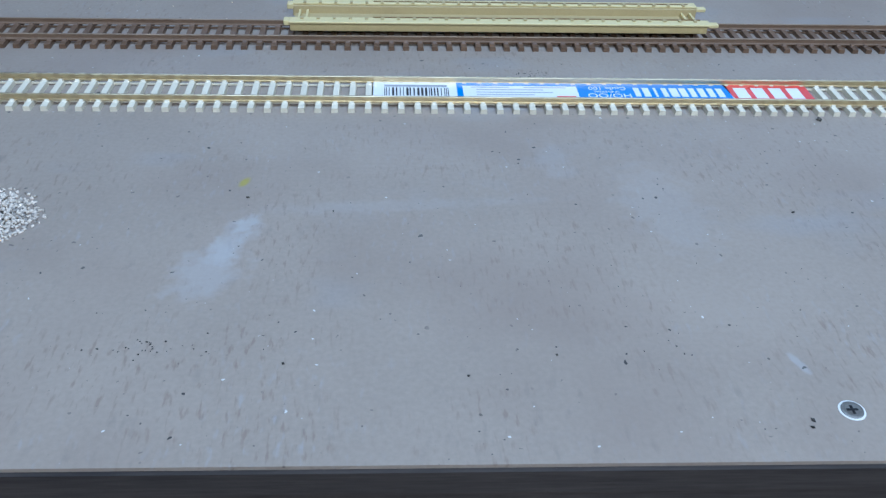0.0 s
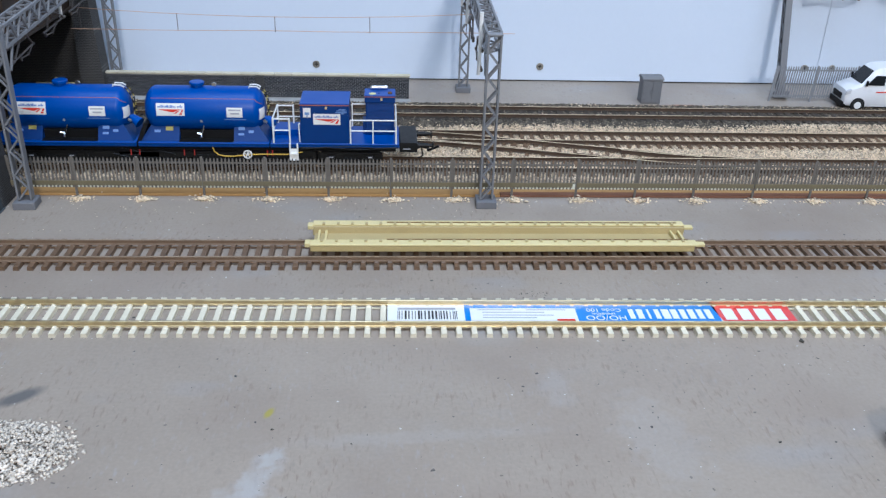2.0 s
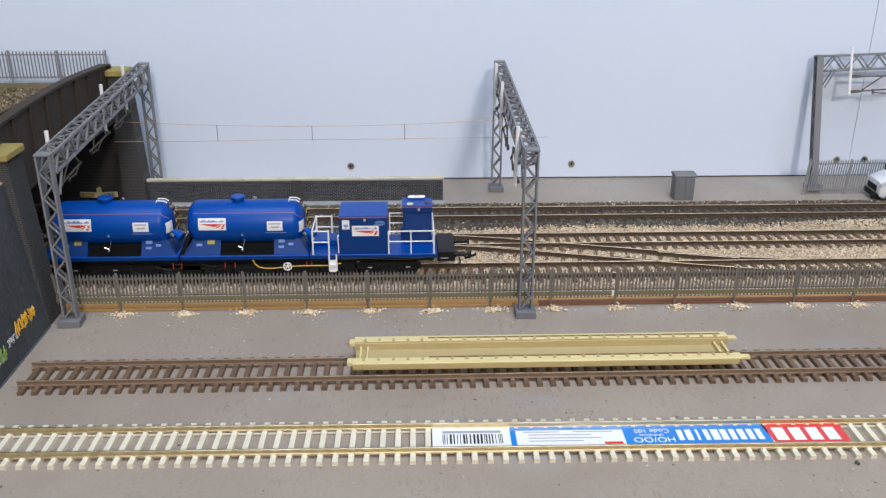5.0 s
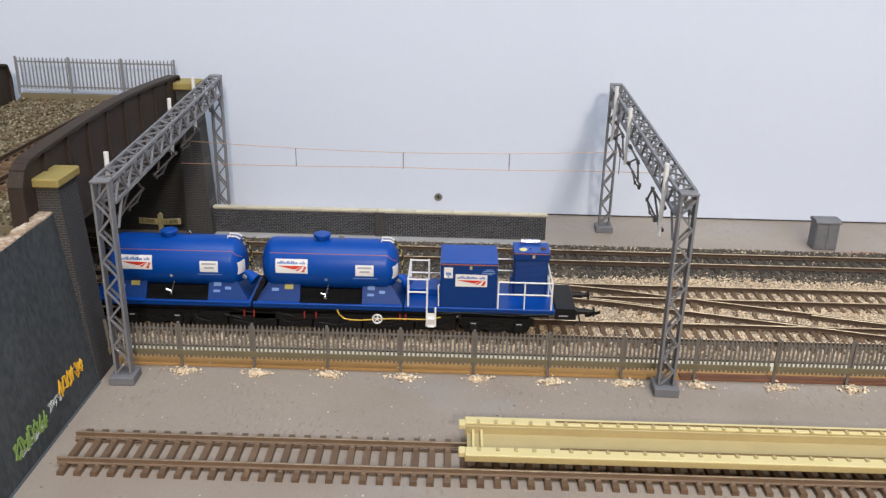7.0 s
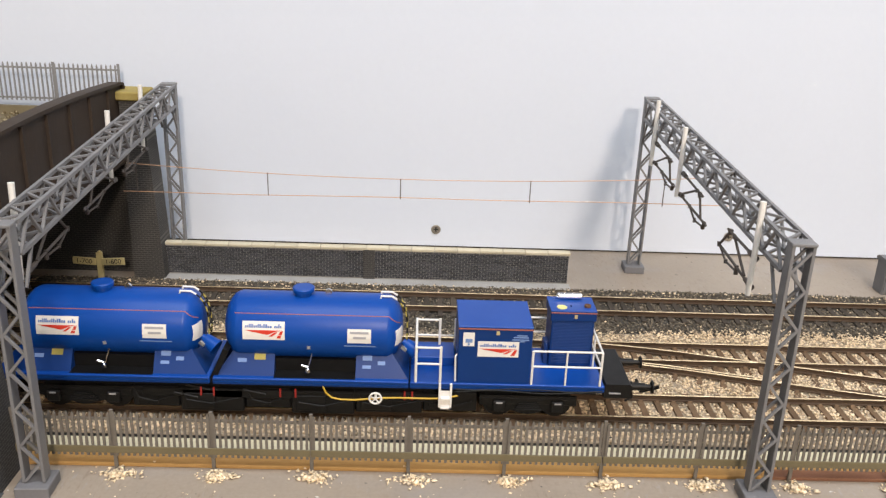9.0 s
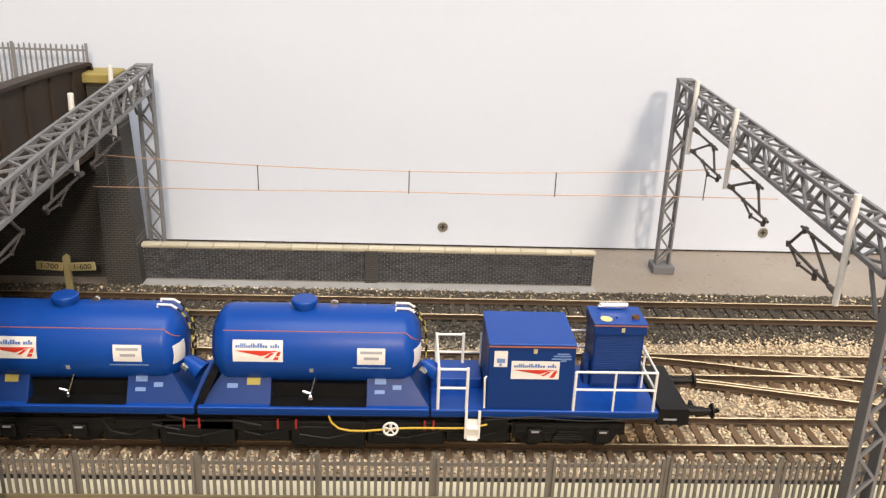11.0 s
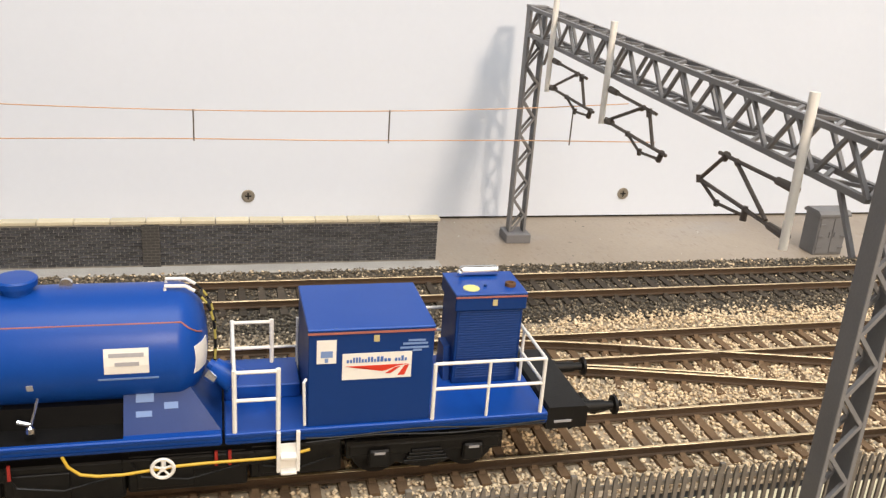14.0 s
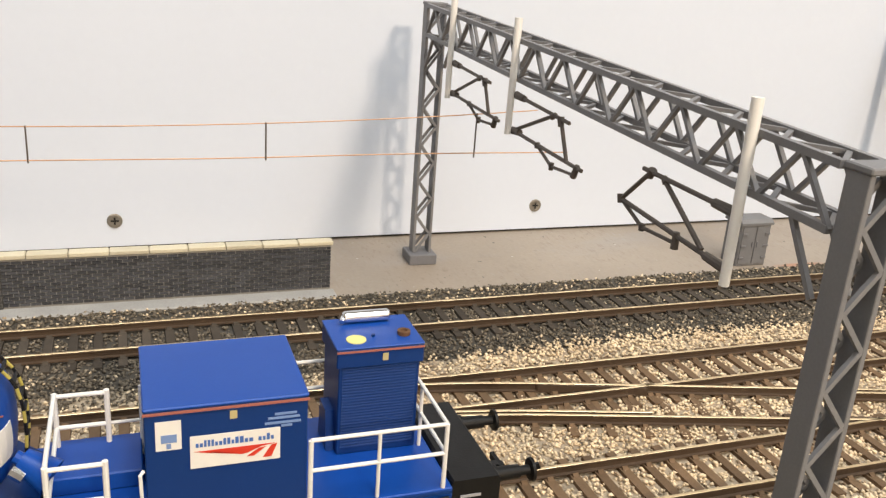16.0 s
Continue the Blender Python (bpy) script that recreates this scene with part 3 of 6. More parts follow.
def track(label, x0, x1, y0, slope, mesh, mats, pitch, group, lift=0.0, jitter=0.0, webs=None):
    """A straight track: two rails and single sleepers."""
    t = thing("railway_track", x0, y0 + slope * x0, lift, label, "railway track", group)
    for side in (-9.1, 9.1):
        part("rail", rail_profile(Shape(), [(0, side), (x1 - x0, side + slope * (x1 - x0))], 2.0), mats, t)
    if webs:
        for side in (-8.0, 8.0):
            web = Shape()
            web.box(0, side - 0.35, 0.5, x1 - x0, side + 0.35, 1.2)
            w = part("web", web, webs, t)
            w.rotation_euler = (0, 0, slope)
    n = int((x1 - x0) / pitch)
    for i in range(n):
        piece("sleeper", mesh, t, (i + 0.5) * pitch, slope * (i + 0.5) * pitch + random.uniform(-jitter, jitter), 0, slope + random.uniform(-jitter, jitter) * 0.02)
    return t


track("unpainted new model track with cream sleepers and nickel rails", -301, 420, 328.6, -0.0115, SL_CREAM, [RAIL_NEW, RAIL_NEW], 6.62, "loose tracks on the board", webs=SLEEPER_CREAM)
track("brown-painted model track lying loose on the grey board", -205.0, 420, 389.6, 0.0, SL_BROWN, [RAIL_DUSTY, RAIL_BRONZE], 6.62, "loose tracks on the board", webs=SLEEPER_BROWN)
Y_A, Y_C, Y_D = 509.9, 561.2, 616.2
for yy in (Y_A, Y_C, Y_D):
    track("ballasted track with dark umber sleepers before the platform" if yy == Y_D else "weathered ballasted track with rusty rails and dark sleepers", -440, 560, yy, 0.0, SL_UMBER if yy == Y_D else SL_DARK, [RAIL_RUST, RAIL_TOP], 7.1, "ballasted running tracks", jitter=0.15)


def crossover_y(x):
    """Centre line of the crossover between two running tracks."""
    if x < -25:
        return Y_C
    if x < 55:
        return Y_C - 0.25 / 160 * (x + 25) ** 2
    if x < 180:
        return Y_C - 10 - 0.25 * (x - 55)
    if x < 262:
        return Y_A + 0.25 / 164 * (262 - x) ** 2
    return Y_A


cross = thing("railway_crossover", -25, Y_C, 0, "weathered crossover track linking two running tracks", "railway track", "ballasted running tracks")
line = [(-25 + i * 287 / 56, crossover_y(-25 + i * 287 / 56)) for i in range(57)]


def beside(pts, d, ox, oy):
    out = []
    for i, (x, y) in enumerate(pts):
        a, b = pts[max(0, i - 1)], pts[min(len(pts) - 1, i + 1)]
        t = Vector((b[0] - a[0], b[1] - a[1])).normalized()
        out.append((x - t.y * d - ox, y + t.x * d - oy))
    return out


for d in (-9.1, 9.1):
    part("rail", rail_profile(Shape(), beside(line, d, -25, Y_C), 2.0), [RAIL_RUST, RAIL_TOP], cross)
for d, a, b in ((-7.0, 10, 22), (7.0, 34, 45)):
    part("check_rail", rail_profile(Shape(), beside(line[a:b], d, -25, Y_C), 2.0), [RAIL_RUST, RAIL_TOP], cross)
for i in range(14, 44, 2):
    x = -25 + i * 287 / 56 + 2
    piece("sleeper", SL_DARK, cross, x + 25, crossover_y(x) - Y_C, -0.12, -0.2)
for nose in ([(112, -9.4), (80, -1.2), (80.5, -1.9), (112.5, -11)], [(144, -33), (176, -42.4), (176, -43.4), (143.6, -34.4)]):
    part("crossing_nose", Shape().prism(nose, "z", 2.0, 4.5), [RAIL_RUST], cross)


# ---- loose stones ----
def stones(name, centres, sizes, mat, label, category, seed, flat=0.7, parent=None):
    """Thousands of small angular stones as one mesh."""
    rng = np.random.default_rng(seed)
    n = len(centres)
    base = np.array([(1, 0, 0), (0, 1, 0), (-1, 0, 0), (0, -1, 0), (0.1, 0.1, 1), (0, 0, -0.7)], float)
    faces = np.array([(0, 1, 4), (1, 2, 4), (2, 3, 4), (3, 0, 4), (1, 0, 5), (2, 1, 5), (3, 2, 5), (0, 3, 5)])
    v = base[None] * (1 + rng.uniform(-0.4, 0.4, (n, 6, 1))) + rng.uniform(-0.22, 0.22, (n, 6, 3))
    a = rng.uniform(0, 2 * np.pi, n)
    b = rng.normal(0, 0.5, n)
    ca, sa, cb, sb = np.cos(a), np.sin(a), np.cos(b), np.sin(b)
    x, y, z = v[..., 0], v[..., 1], v[..., 2] * flat
    y, z = y * cb[:, None] - z * sb[:, None], y * sb[:, None] + z * cb[:, None]
    x, y = x * ca[:, None] - y * sa[:, None], x * sa[:, None] + y * ca[:, None]
    v = np.stack([x, y, z], -1) * np.asarray(sizes)[:, None, None] + np.asarray(centres)[:, None, :]
    me = bpy.data.meshes.new(name)
    me.vertices.add(n * 6)
    me.vertices.foreach_set("co", (v * MM).astype(np.float32).ravel())
    f = (faces[None] + np.arange(n)[:, None, None] * 6).reshape(-1, 3)
    me.loops.add(f.size)
    me.loops.foreach_set("vertex_index", f.ravel().astype(np.int32))
    me.polygons.add(len(f))
    me.polygons.foreach_set("loop_start", (np.arange(len(f)) * 3).astype(np.int32))
    me.materials.append(mat)
    me.update(calc_edges=True)
    me.validate()
    ob = new(name, me)
    if parent:
        ob.parent = parent
    return tagged(ob, label, category, "", "stuff")


rng = np.random.default_rng(4)


def ballast_field(n, x0, x1, y0, y1, keep):
    x, y = rng.uniform(x0, x1, n), rng.uniform(y0, y1, n)
    k = keep(x, y)
    return x[k], y[k]


def off_sleepers(x, y):
    """Most stones lie between the sleepers; the rails stay clear."""
    ok = np.ones(len(x), bool)
    for yc in (Y_A, Y_C, Y_D):
        near = np.abs(y - yc) < 15.4
        ph = (x + 440) % 7.1
        on = np.abs(ph - 3.55) < 1.6
        ok &= ~(near & on & (rng.random(len(x)) < 0.96))
        ok &= ~(np.abs(np.abs(y - yc) - 9.1) < 1.3)
    yc = np.array([crossover_y(v) for v in x])
    ok &= ~((np.abs(np.abs(y - yc) - 9.1) < 1.2) & (x > -25) & (x < 262))
    return ok


bx, by = ballast_field(135000, -400, 540, 486.8, 643, off_sleepers)
bz = 0.9 + rng.uniform(0, 0.75, len(bx)) + 0.35 * np.exp(-((by - 587) / 8) ** 2)
grey = ((by > 574) & (by < 605) & (rng.random(len(bx)) < np.clip((by - 579 - 5 * np.sin(bx * 0.021) - np.maximum(0, bx - 30) * 0.06) / 8, 0.05, 0.96))) | ((by > 628) & (rng.random(len(bx)) < 0.55)) | ((by > 600) & (rng.random(len(bx)) < np.where(by > 634, 0.78, 0.975)))
rust = ~grey & ((np.abs(np.abs(by - Y_A) - 9.1) < 3.2) | (np.abs(np.abs(by - Y_C) - 9.1) < 3.2) | (by < 490)) & (rng.random(len(bx)) < 0.36)
size = rng.uniform(0.42, 0.9, len(bx))
pts = np.stack([bx, by, bz], -1)
plain = ~grey & ~rust
stones("ballast", pts[plain], size[plain], BALLAST_STONE, "cream and brown granular ballast between the sleepers", "ballast", 5)
stones("ballast", pts[grey], size[grey] * 0.9, BALLAST_GREY, "dark grey fine ballast along the rear track", "ballast", 6)
stones("ballast", pts[rust], size[rust] * 0.95, BALLAST_RUSTY, "rust-stained ballast beside the rails", "ballast", 7)
# thin spill of grit along the platform edge
gx = rng.uniform(-210, 480, 1500)
gy = 643 + np.abs(rng.normal(0, 1.6, 1500))
stones("ballast", np.stack([gx, gy, np.full(1500, 0.25)], -1), rng.uniform(0.3, 0.7, 1500), BALLAST_GREY, "dark grit spilled along the platform edge", "grit", 8)

# heap of spare ballast on the front of the board
a, r = rng.uniform(0, 2 * np.pi, 3600), np.sqrt(rng.random(3600)) * (1 + rng.normal(0, 0.07, 3600))
hx, hy = -146 + 33 * r * np.cos(a), 241 + 18 * r * np.sin(a)
hz = np.maximum(0.25, 3.6 * (1 - r ** 1.5)) * rng.uniform(0.55, 1.0, 3600)
stones("gravel_pile", np.stack([hx, hy, hz], -1), rng.uniform(0.5, 1.0, 3600), PILE_STONE, "low heap of pale loose ballast on the board", "gravel pile", 9)


# ---- palisade fences ----
def pale_mesh(height, w=0.85, mat=FENCE_GREY, d=0.55):
    s = Shape().prism([(-w / 2, 0), (w / 2, 0), (w / 2, height - 1.0), (w * 0.12, height), (-w * 0.12, height), (-w / 2, height - 1.0)], "y", -d / 2, d / 2)
    return s.mesh("pale", mat)


PALE = pale_mesh(17.9, 0.95)
PALE_LIGHT = pale_mesh(21.6, 0.85, FENCE_PALE)
FENCE_POST = Shape().box(-0.65, -0.5, 0, 0.65, 0.5, 24.6, 0.12).mesh("post", FENCE_GREY)
POST_LIGHT = Shape().box(-0.65, -0.5, -1.5, 0.65, 0.5, 24.6, 0.12).mesh("post", FENCE_PALE)


def fence(label, x, y, z, bay, bays, pales, group, lean=0.0, heading=0.0, last=1, light=True):
    t = thing("palisade_fence", x, y, z, label, "fence", group)
    t.rotation_euler = (radians(lean), 0, radians(heading))
    for i in range(bays + last):
        piece("post", POST_LIGHT if light else FENCE_POST, t, i * bay, 0.5, 0)
    part("kick_rail", Shape().box(0, -1.05 if not light else -0.1, 3.4 if light else 7.5, bay * bays, -0.55 if not light else 0.45, 4.4 if light else 10.3, 0.1), FENCE_PALE if light else FENCE_OLIVE, t)
    part("rail", Shape().box(0, -0.1, 20.6, bay * bays, 0.45, 21.6), FENCE_PALE if light else FENCE_GREY, t)
    for i in range(bays):
        for k in range(pales):
            piece("pale", PALE_LIGHT if light else PALE, t, i * bay + bay * (k + 0.5) / pales + random.uniform(-0.08, 0.08), -0.4, (2.5 if light else 6.2) + random.uniform(-0.12, 0.12))
    return t


for k, x in enumerate((-215.6, -109, -2.3, 106.5, 213.5, 320)):
    fence("grey-brown plastic palisade fence along the track bed", x, 463.0, 0.0, 35.4, 3, 17, "palisade fences", last=0, light=False)
rear_fence = fence("grey plastic palisade fence leaning on the platform beside the backdrop", 303, 660, 0.0, 34.0, 4, 17, "palisade fences", lean=-9.0, heading=1)
rear_fence.scale = (1, 1, 1.18)
for ob in rear_fence.children:
    if ob.name.startswith("p"):
        ob.rotation_euler = (0, radians(10), 0)
        ob.location.x += ob.location.z * 0.17
    else:
        ob.location.x += (0.0016 if ob.name.startswith("kick") else 0.0036)

# pale wood shavings at the foot of each post
chip_c, chip_s = [], []
for i in range(18):
    px = (-215.6, -109, -2.3, 106.5, 213.5, 320)[i // 3] + 35.4 * (i % 3) + 1.5
    if i == 0:
        continue
    m = 190
    chip_c.append(np.stack([px + rng.normal(0, 3.0, m) * rng.choice((0.45, 0.6, 1.4), m), 459.2 + rng.normal(0, 1.1, m) * rng.choice((0.7, 1.9), m), np.abs(rng.normal(0.5, 0.6, m))], -1))
    chip_s.append(rng.uniform(0.25, 1.15, m))
    m = 9
    chip_c.append(np.stack([px + rng.normal(0, 9, m), 455 + rng.normal(0, 5, m), np.full(m, 0.1)], -1))
    chip_s.append(rng.uniform(0.2, 0.5, m))
stones("wood_shavings", np.concatenate(chip_c), np.concatenate(chip_s), CHIP_WOOD, "pale wood shavings scattered at the fence posts", "wood shavings", 21, flat=0.28)
m = 80
stones("crumbs", np.stack([rng.uniform(-205, 60, m), rng.uniform(405, 455, m), np.full(m, 0.08)], -1), rng.uniform(0.15, 0.5, m), CHIP_WOOD, "pale crumbs scattered on the grey board", "crumbs", 22, flat=0.4)
# dark crumbs on the open board
dc = [np.stack([rng.uniform(-180, 200, 70), rng.uniform(140, 305, 70), np.full(70, 0.05)], -1),
      np.stack([-64 + rng.normal(0, 7, 34), 178 + rng.normal(0, 2.2, 34), np.full(34, 0.05)], -1),
      np.stack([64 + rng.normal(0, 5, 24), 350 + rng.normal(0, 2.5, 24), np.full(24, 0.05)], -1),
      np.array([(176.6, 307.7, 0.5), (-46.5, 252.3, 0.2), (-17.5, 243.5, 0.2), (21, 165, 0.2), (46, 172.5, 0.2), (-28, 171, 0.2), (139, 241, 0.2), (107.5, 147, 0.15), (106.5, 144.6, 0.15)])]
ds = [rng.uniform(0.1, 0.32, 70), rng.uniform(0.12, 0.4, 34), rng.uniform(0.12, 0.45, 24), np.array([1.3, 0.6, 0.55, 0.5, 0.45, 0.5, 0.9, 0.8, 0.6])]
stones("crumbs", np.concatenate(dc), np.concatenate(ds), CRUMB_DARK, "dark crumbs and specks lying on the grey board", "crumbs", 23, flat=0.5)


# ---- overhead line gantries ----
def gantry(x, y, label):
    """Two lattice posts with a lattice beam along y, white drop rods and brown registration arms; the origin is the front post's foot."""
    t = thing("overhead_gantry", x, y, 0, label, "gantry", "overhead line gantries")
    L, HF, HB, w, dp = 225.0, 98.9, 104.6, 3.4, 2.6
    for yy, H in ((0.0, HF), (L, HB)):
        p = Shape()
        for sx in (-1, 1):
            p.box(sx * w - 0.55, yy - dp, 4.5, sx * w + 0.55, yy + dp, H - 1.2, 0.15)
        post = part("post", p, GREY_PLASTIC, t)
        lat = Shape()
        n = 13
        for sy in (-1, 1):
            for i in range(n):
                z0, z1 = 5 + (H - 8) * i / n, 5 + (H - 8) * (i + 1) / n
                s = 1 if (i % 2 == 0) else -1
                lat.bar((-s * (w - 0.6), yy + sy * (dp - 0.5), z0), (s * (w - 0.6), yy + sy * (dp - 0.5), z1), 0.9, 0.9, up=(0, 1, 0))
        part("lattice", lat, GREY_PLASTIC, post)
        part("cap", Shape().box(-w - 0.8, yy - dp - 0.3, H - 1.2, w + 0.8, yy + dp + 0.3, H, 0.25), GREY_PLASTIC, post)
        part("base_block", Shape().box(-5.8, yy - 5.8, 0, 5.8, yy + 5.8, 4.3, 0.3), BASE_GREY, t)
    y0, y1, zb, zt = w, L - w, 87.2, 97.9
    w = 3.9
    lift = lambda yy: (HB - HF) * yy / L
    for sx in (-1, 1):
        for z in (zb, zt):
            part("beam_chord", Shape().bar((sx * w, y0, z + lift(y0)), (sx * w, y1, z + lift(y1)), 1.3, 1.4), GREY_PLASTIC, t)
    n = 24
    st = (y1 - y0) / n
    for sx in (-1, 1):
        side = Shape()
        for i in range(n):
            a, b = y0 + st * i, y0 + st * (i + 1)
            z0, z1 = (zb, zt) if i % 2 == 0 else (zt, zb)
            side.bar((sx * w, a, z0 + lift(a)), (sx * w, b, z1 + lift(b)), 0.85, 1.0, up=(1, 0, 0))
        part("side_lattice", side, GREY_PLASTIC, t)
    for z in (zb, zt):
        flat = Shape()
        m = 30
        for i in range(m):
            a, b = y0 + (y1 - y0) * i / m, y0 + (y1 - y0) * (i + 1) / m
            s = 1 if i % 2 == 0 else -1
            flat.bar((-s * w, a, z + lift(a)), (s * w, b, z + lift(b)), 1.0, 0.8)
        part("flat_lattice", flat, GREY_PLASTIC, t)
    for yy, d in ((w, 1), (L - w, -1)):
        for sx in (-1, 1):
            part("knee_brace", Shape().bar((sx * w, yy, 75.0 + lift(yy)), (sx * w, yy + d * 8, 86.8 + lift(yy)), 1.0), GREY_PLASTIC, t)
    # arms as tubes between (distance from the rod, height) pairs, with joints and insulators
    near_arm = ([((2, 83), (34.5, 83)), ((31.5, 83), (42, 74)), ((2, 72), (43, 74)), ((26, 82.6), (10, 73))], [(42, 74), (32, 70.4), (19, 71.2)],
                [((1.2, 83), (8.5, 83), 1.15), ((1.2, 72), (8.5, 72.3), 1.1), ((31, 83.6), (32, 81.8), 1.0), ((42.4, 75), (42, 73), 0.9), ((19, 70), (19, 73.6), 0.85), ((32, 71.2), (32, 69.6), 0.75), ((25.5, 82.2), (26.6, 83.2), 0.8)])
    far_arm = ([((1.5, 86), (35.5, 85)), ((0.5, 75.6), (26, 85)), ((0.5, 75.6), (45, 75)), ((31, 84.6), (36.5, 75))], [(18, 75.2), (28, 71.8), (42, 73)],
               [((0.6, 86), (6.5, 85.9), 1.15), ((0.2, 75.6), (5.5, 76), 1.15), ((30.4, 85.6), (31.2, 83.2), 0.95), ((25.4, 84.6), (27, 85.4), 0.9), ((41, 72.4), (42.6, 75.6), 0.9), ((28, 72.8), (28, 70.8), 0.75), ((18, 76), (18, 74.4), 0.8)])
    for yy, d, z0, z1 in ((187.5, -1, 75.0, 109.6), (131.5, -1, 74.6, 107.6), (24.0, 1, 69.8, 104.6)):
        part("drop_rod", Shape().tube((-5.9, yy - 0.6, z0), (-5.3, yy + 0.4, z1), 0.98, 12, 1.15), WHITE_PLASTIC, t, "white plastic drop rod", smooth=True)
        k, up = -4.2, (1.0 if yy > 150 else 0.0)
        bars, droop, joints = near_arm if d > 0 else far_arm
        arm = Shape()
        for p, q in bars:
            arm.tube((k, yy + d * p[0], p[1] + up), (k, yy + d * q[0], q[1] + up), 0.55, 8)
        arm.path([(k, yy + d * u, z + up) for u, z in droop], 0.45, 8)
        registration = part("registration_arm", arm, ARM_BROWN, t, "brown plastic registration arm", smooth=True)
        for p, q, r in joints:
            part("insulator", Shape().tube((k, yy + d * p[0], p[1] + up), (k, yy + d * q[0], q[1] + up), r, 10, r * 0.85), ARM_BROWN, registration, smooth=True)
    return t


g2 = gantry(52.2, 453.4, "grey lattice overhead-line gantry with white drop rods")
g1 = copy_thing(g2, pose(-203.0 * MM, 449.8 * MM, 0, 0, 0, 2.5))
g2.rotation_euler = (0, 0, radians(-1.2))
g3 = copy_thing(g2, pose(316 * MM, 671 * MM, 0.6 * MM, -14.0, -0.5, 0) @ pose(0, 0, 0, 0, 0, -91) @ Matrix.Diagonal((-0.9, 1, 1.09, 1)))
g3["label"] = "grey lattice overhead-line gantry standing askew on the platform"

# contact wire pair over the rear track
wires = thing("overhead_wires", -204, 616, 60, "thin copper contact and catenary wires with droppers", "overhead wire")
sag = lambda x: 70.3 + 4.2 * ((x + 82) / 136) ** 2
top_pts = [(x + 204, 0, sag(x) - 60.3) for x in [-218 + 16.2 * i for i in range(19)]]
low_pts = [(x + 204, 0, 0.2 * math.sin(x * 0.05) - 0.6 + (x + 218) * 0.006) for x in [-222 + 17.15 * i for i in range(19)]]
part("catenary_wire", Shape().path(top_pts, 0.2, 6), COPPER, wires)
part("contact_wire", Shape().path(low_pts, 0.22, 6), COPPER, wires)
for x in (-215, -149.3, -82.3, -16.3, 52):
    part("dropper", Shape().tube((x + 204, 0, -0.4), (x + 204, 0, sag(x) - 60), 0.26, 6), ARM_BROWN, wires)

# ---- loose plastic bridge girder lying on the brown track ----
gird = thing("plastic_girder", -42.6, 395.0, 4.65, "unpainted cream plastic channel girder lying across the rails", "girder")
gl = 195.0
NIB = Shape().box(-0.7, -1.0, 0, 0.7, 1.0, 0.7, 0.1).mesh("nib", CREAM_SHADED)
part("channel_floor", Shape().box(1.0, -8.4, 0.0, gl - 1.0, 8.4, 1.4), CREAM_SHADED, gird)
for sy in (-1, 1):
    wall = part("side_wall", Shape().box(0, sy * 10.2 - 1.8 if sy > 0 else -10.2, 0.2, gl, sy * 10.2 if sy > 0 else -8.4, 5.2, 0.25), CREAM_SHADED if sy > 0 else CREAM_PLASTIC, gird)
    ya, yb = (9.0, 14.0) if sy > 0 else (-14.2, -8.4)
    part("top_flange", Shape().box(0, ya, 5.2, gl, yb, 6.3, 0.3), CREAM_PLASTIC, gird)
    for i in range(26):
        piece("nib", NIB, wall, 5.7 + i * 7.3, sy * 10.0 - 0.3, 6.25)
    # raised strip whose brown paints the shade in a slot of the flange
    part("groove_strip", Shape().box(38, sy * 10.0 + 0.9, 6.3, gl - 4, sy * 10.0 + 1.9, 6.55), GROOVE_SHADE, wall, "dark brown strip painted for the shade in a slot")
    part("end_tab", Shape().box(-2.6, sy * 10.0 - 2.2, 3.6, 0.2, sy * 10.0 + 2.2, 6.0, 0.3), CREAM_PLASTIC, wall)
    part("end_tab", Shape().box(gl - 0.2, sy * 10.0 - 1.6, 3.6, gl + 4.6, sy * 10.0 + 1.6, 5.4, 0.3), CREAM_PLASTIC, wall)
for x in (3, 6.5, gl - 4, gl - 8):
    part("end_rib", Shape().box(x, -8.4, 1.2, x + 1.0, 8.4, 3.4), CREAM_PLASTIC, gird)


# ---- low brick wall on the platform, bricks laid one by one ----
WALL_X0, WALL_X1, COURSE, BRICK_L = -216.5, 12.8, 1.15, 229.3 / 70
low_wall = thing("wall_low", WALL_X0, 650.4, 0, "low dark brick wall with cream coping on the platform", "brick wall", "", "structure")
part("mortar_core", Shape().box(0, 0.35, 0, WALL_X1 - WALL_X0, 3.2, 18.6), MORTAR, low_wall)
part("pilaster", Shape().box(113.0, -1.1, 1.6, 119.6, 0.4, 18.5, 0.15), BRICK_XZ, low_wall)
for i in range(18):
    a = (WALL_X1 - WALL_X0 + 1.6) * i / 18 - 0.8
    b = (WALL_X1 - WALL_X0 + 1.6) * (i + 1) / 18 - 0.8
    part("coping_stone", Shape().box(a + 0.12, -0.7, 18.6 + random.uniform(0, 0.1), b - 0.12, 3.9, 20.2 + random.uniform(-0.08, 0.1), 0.25), STONE_CREAM, low_wall)


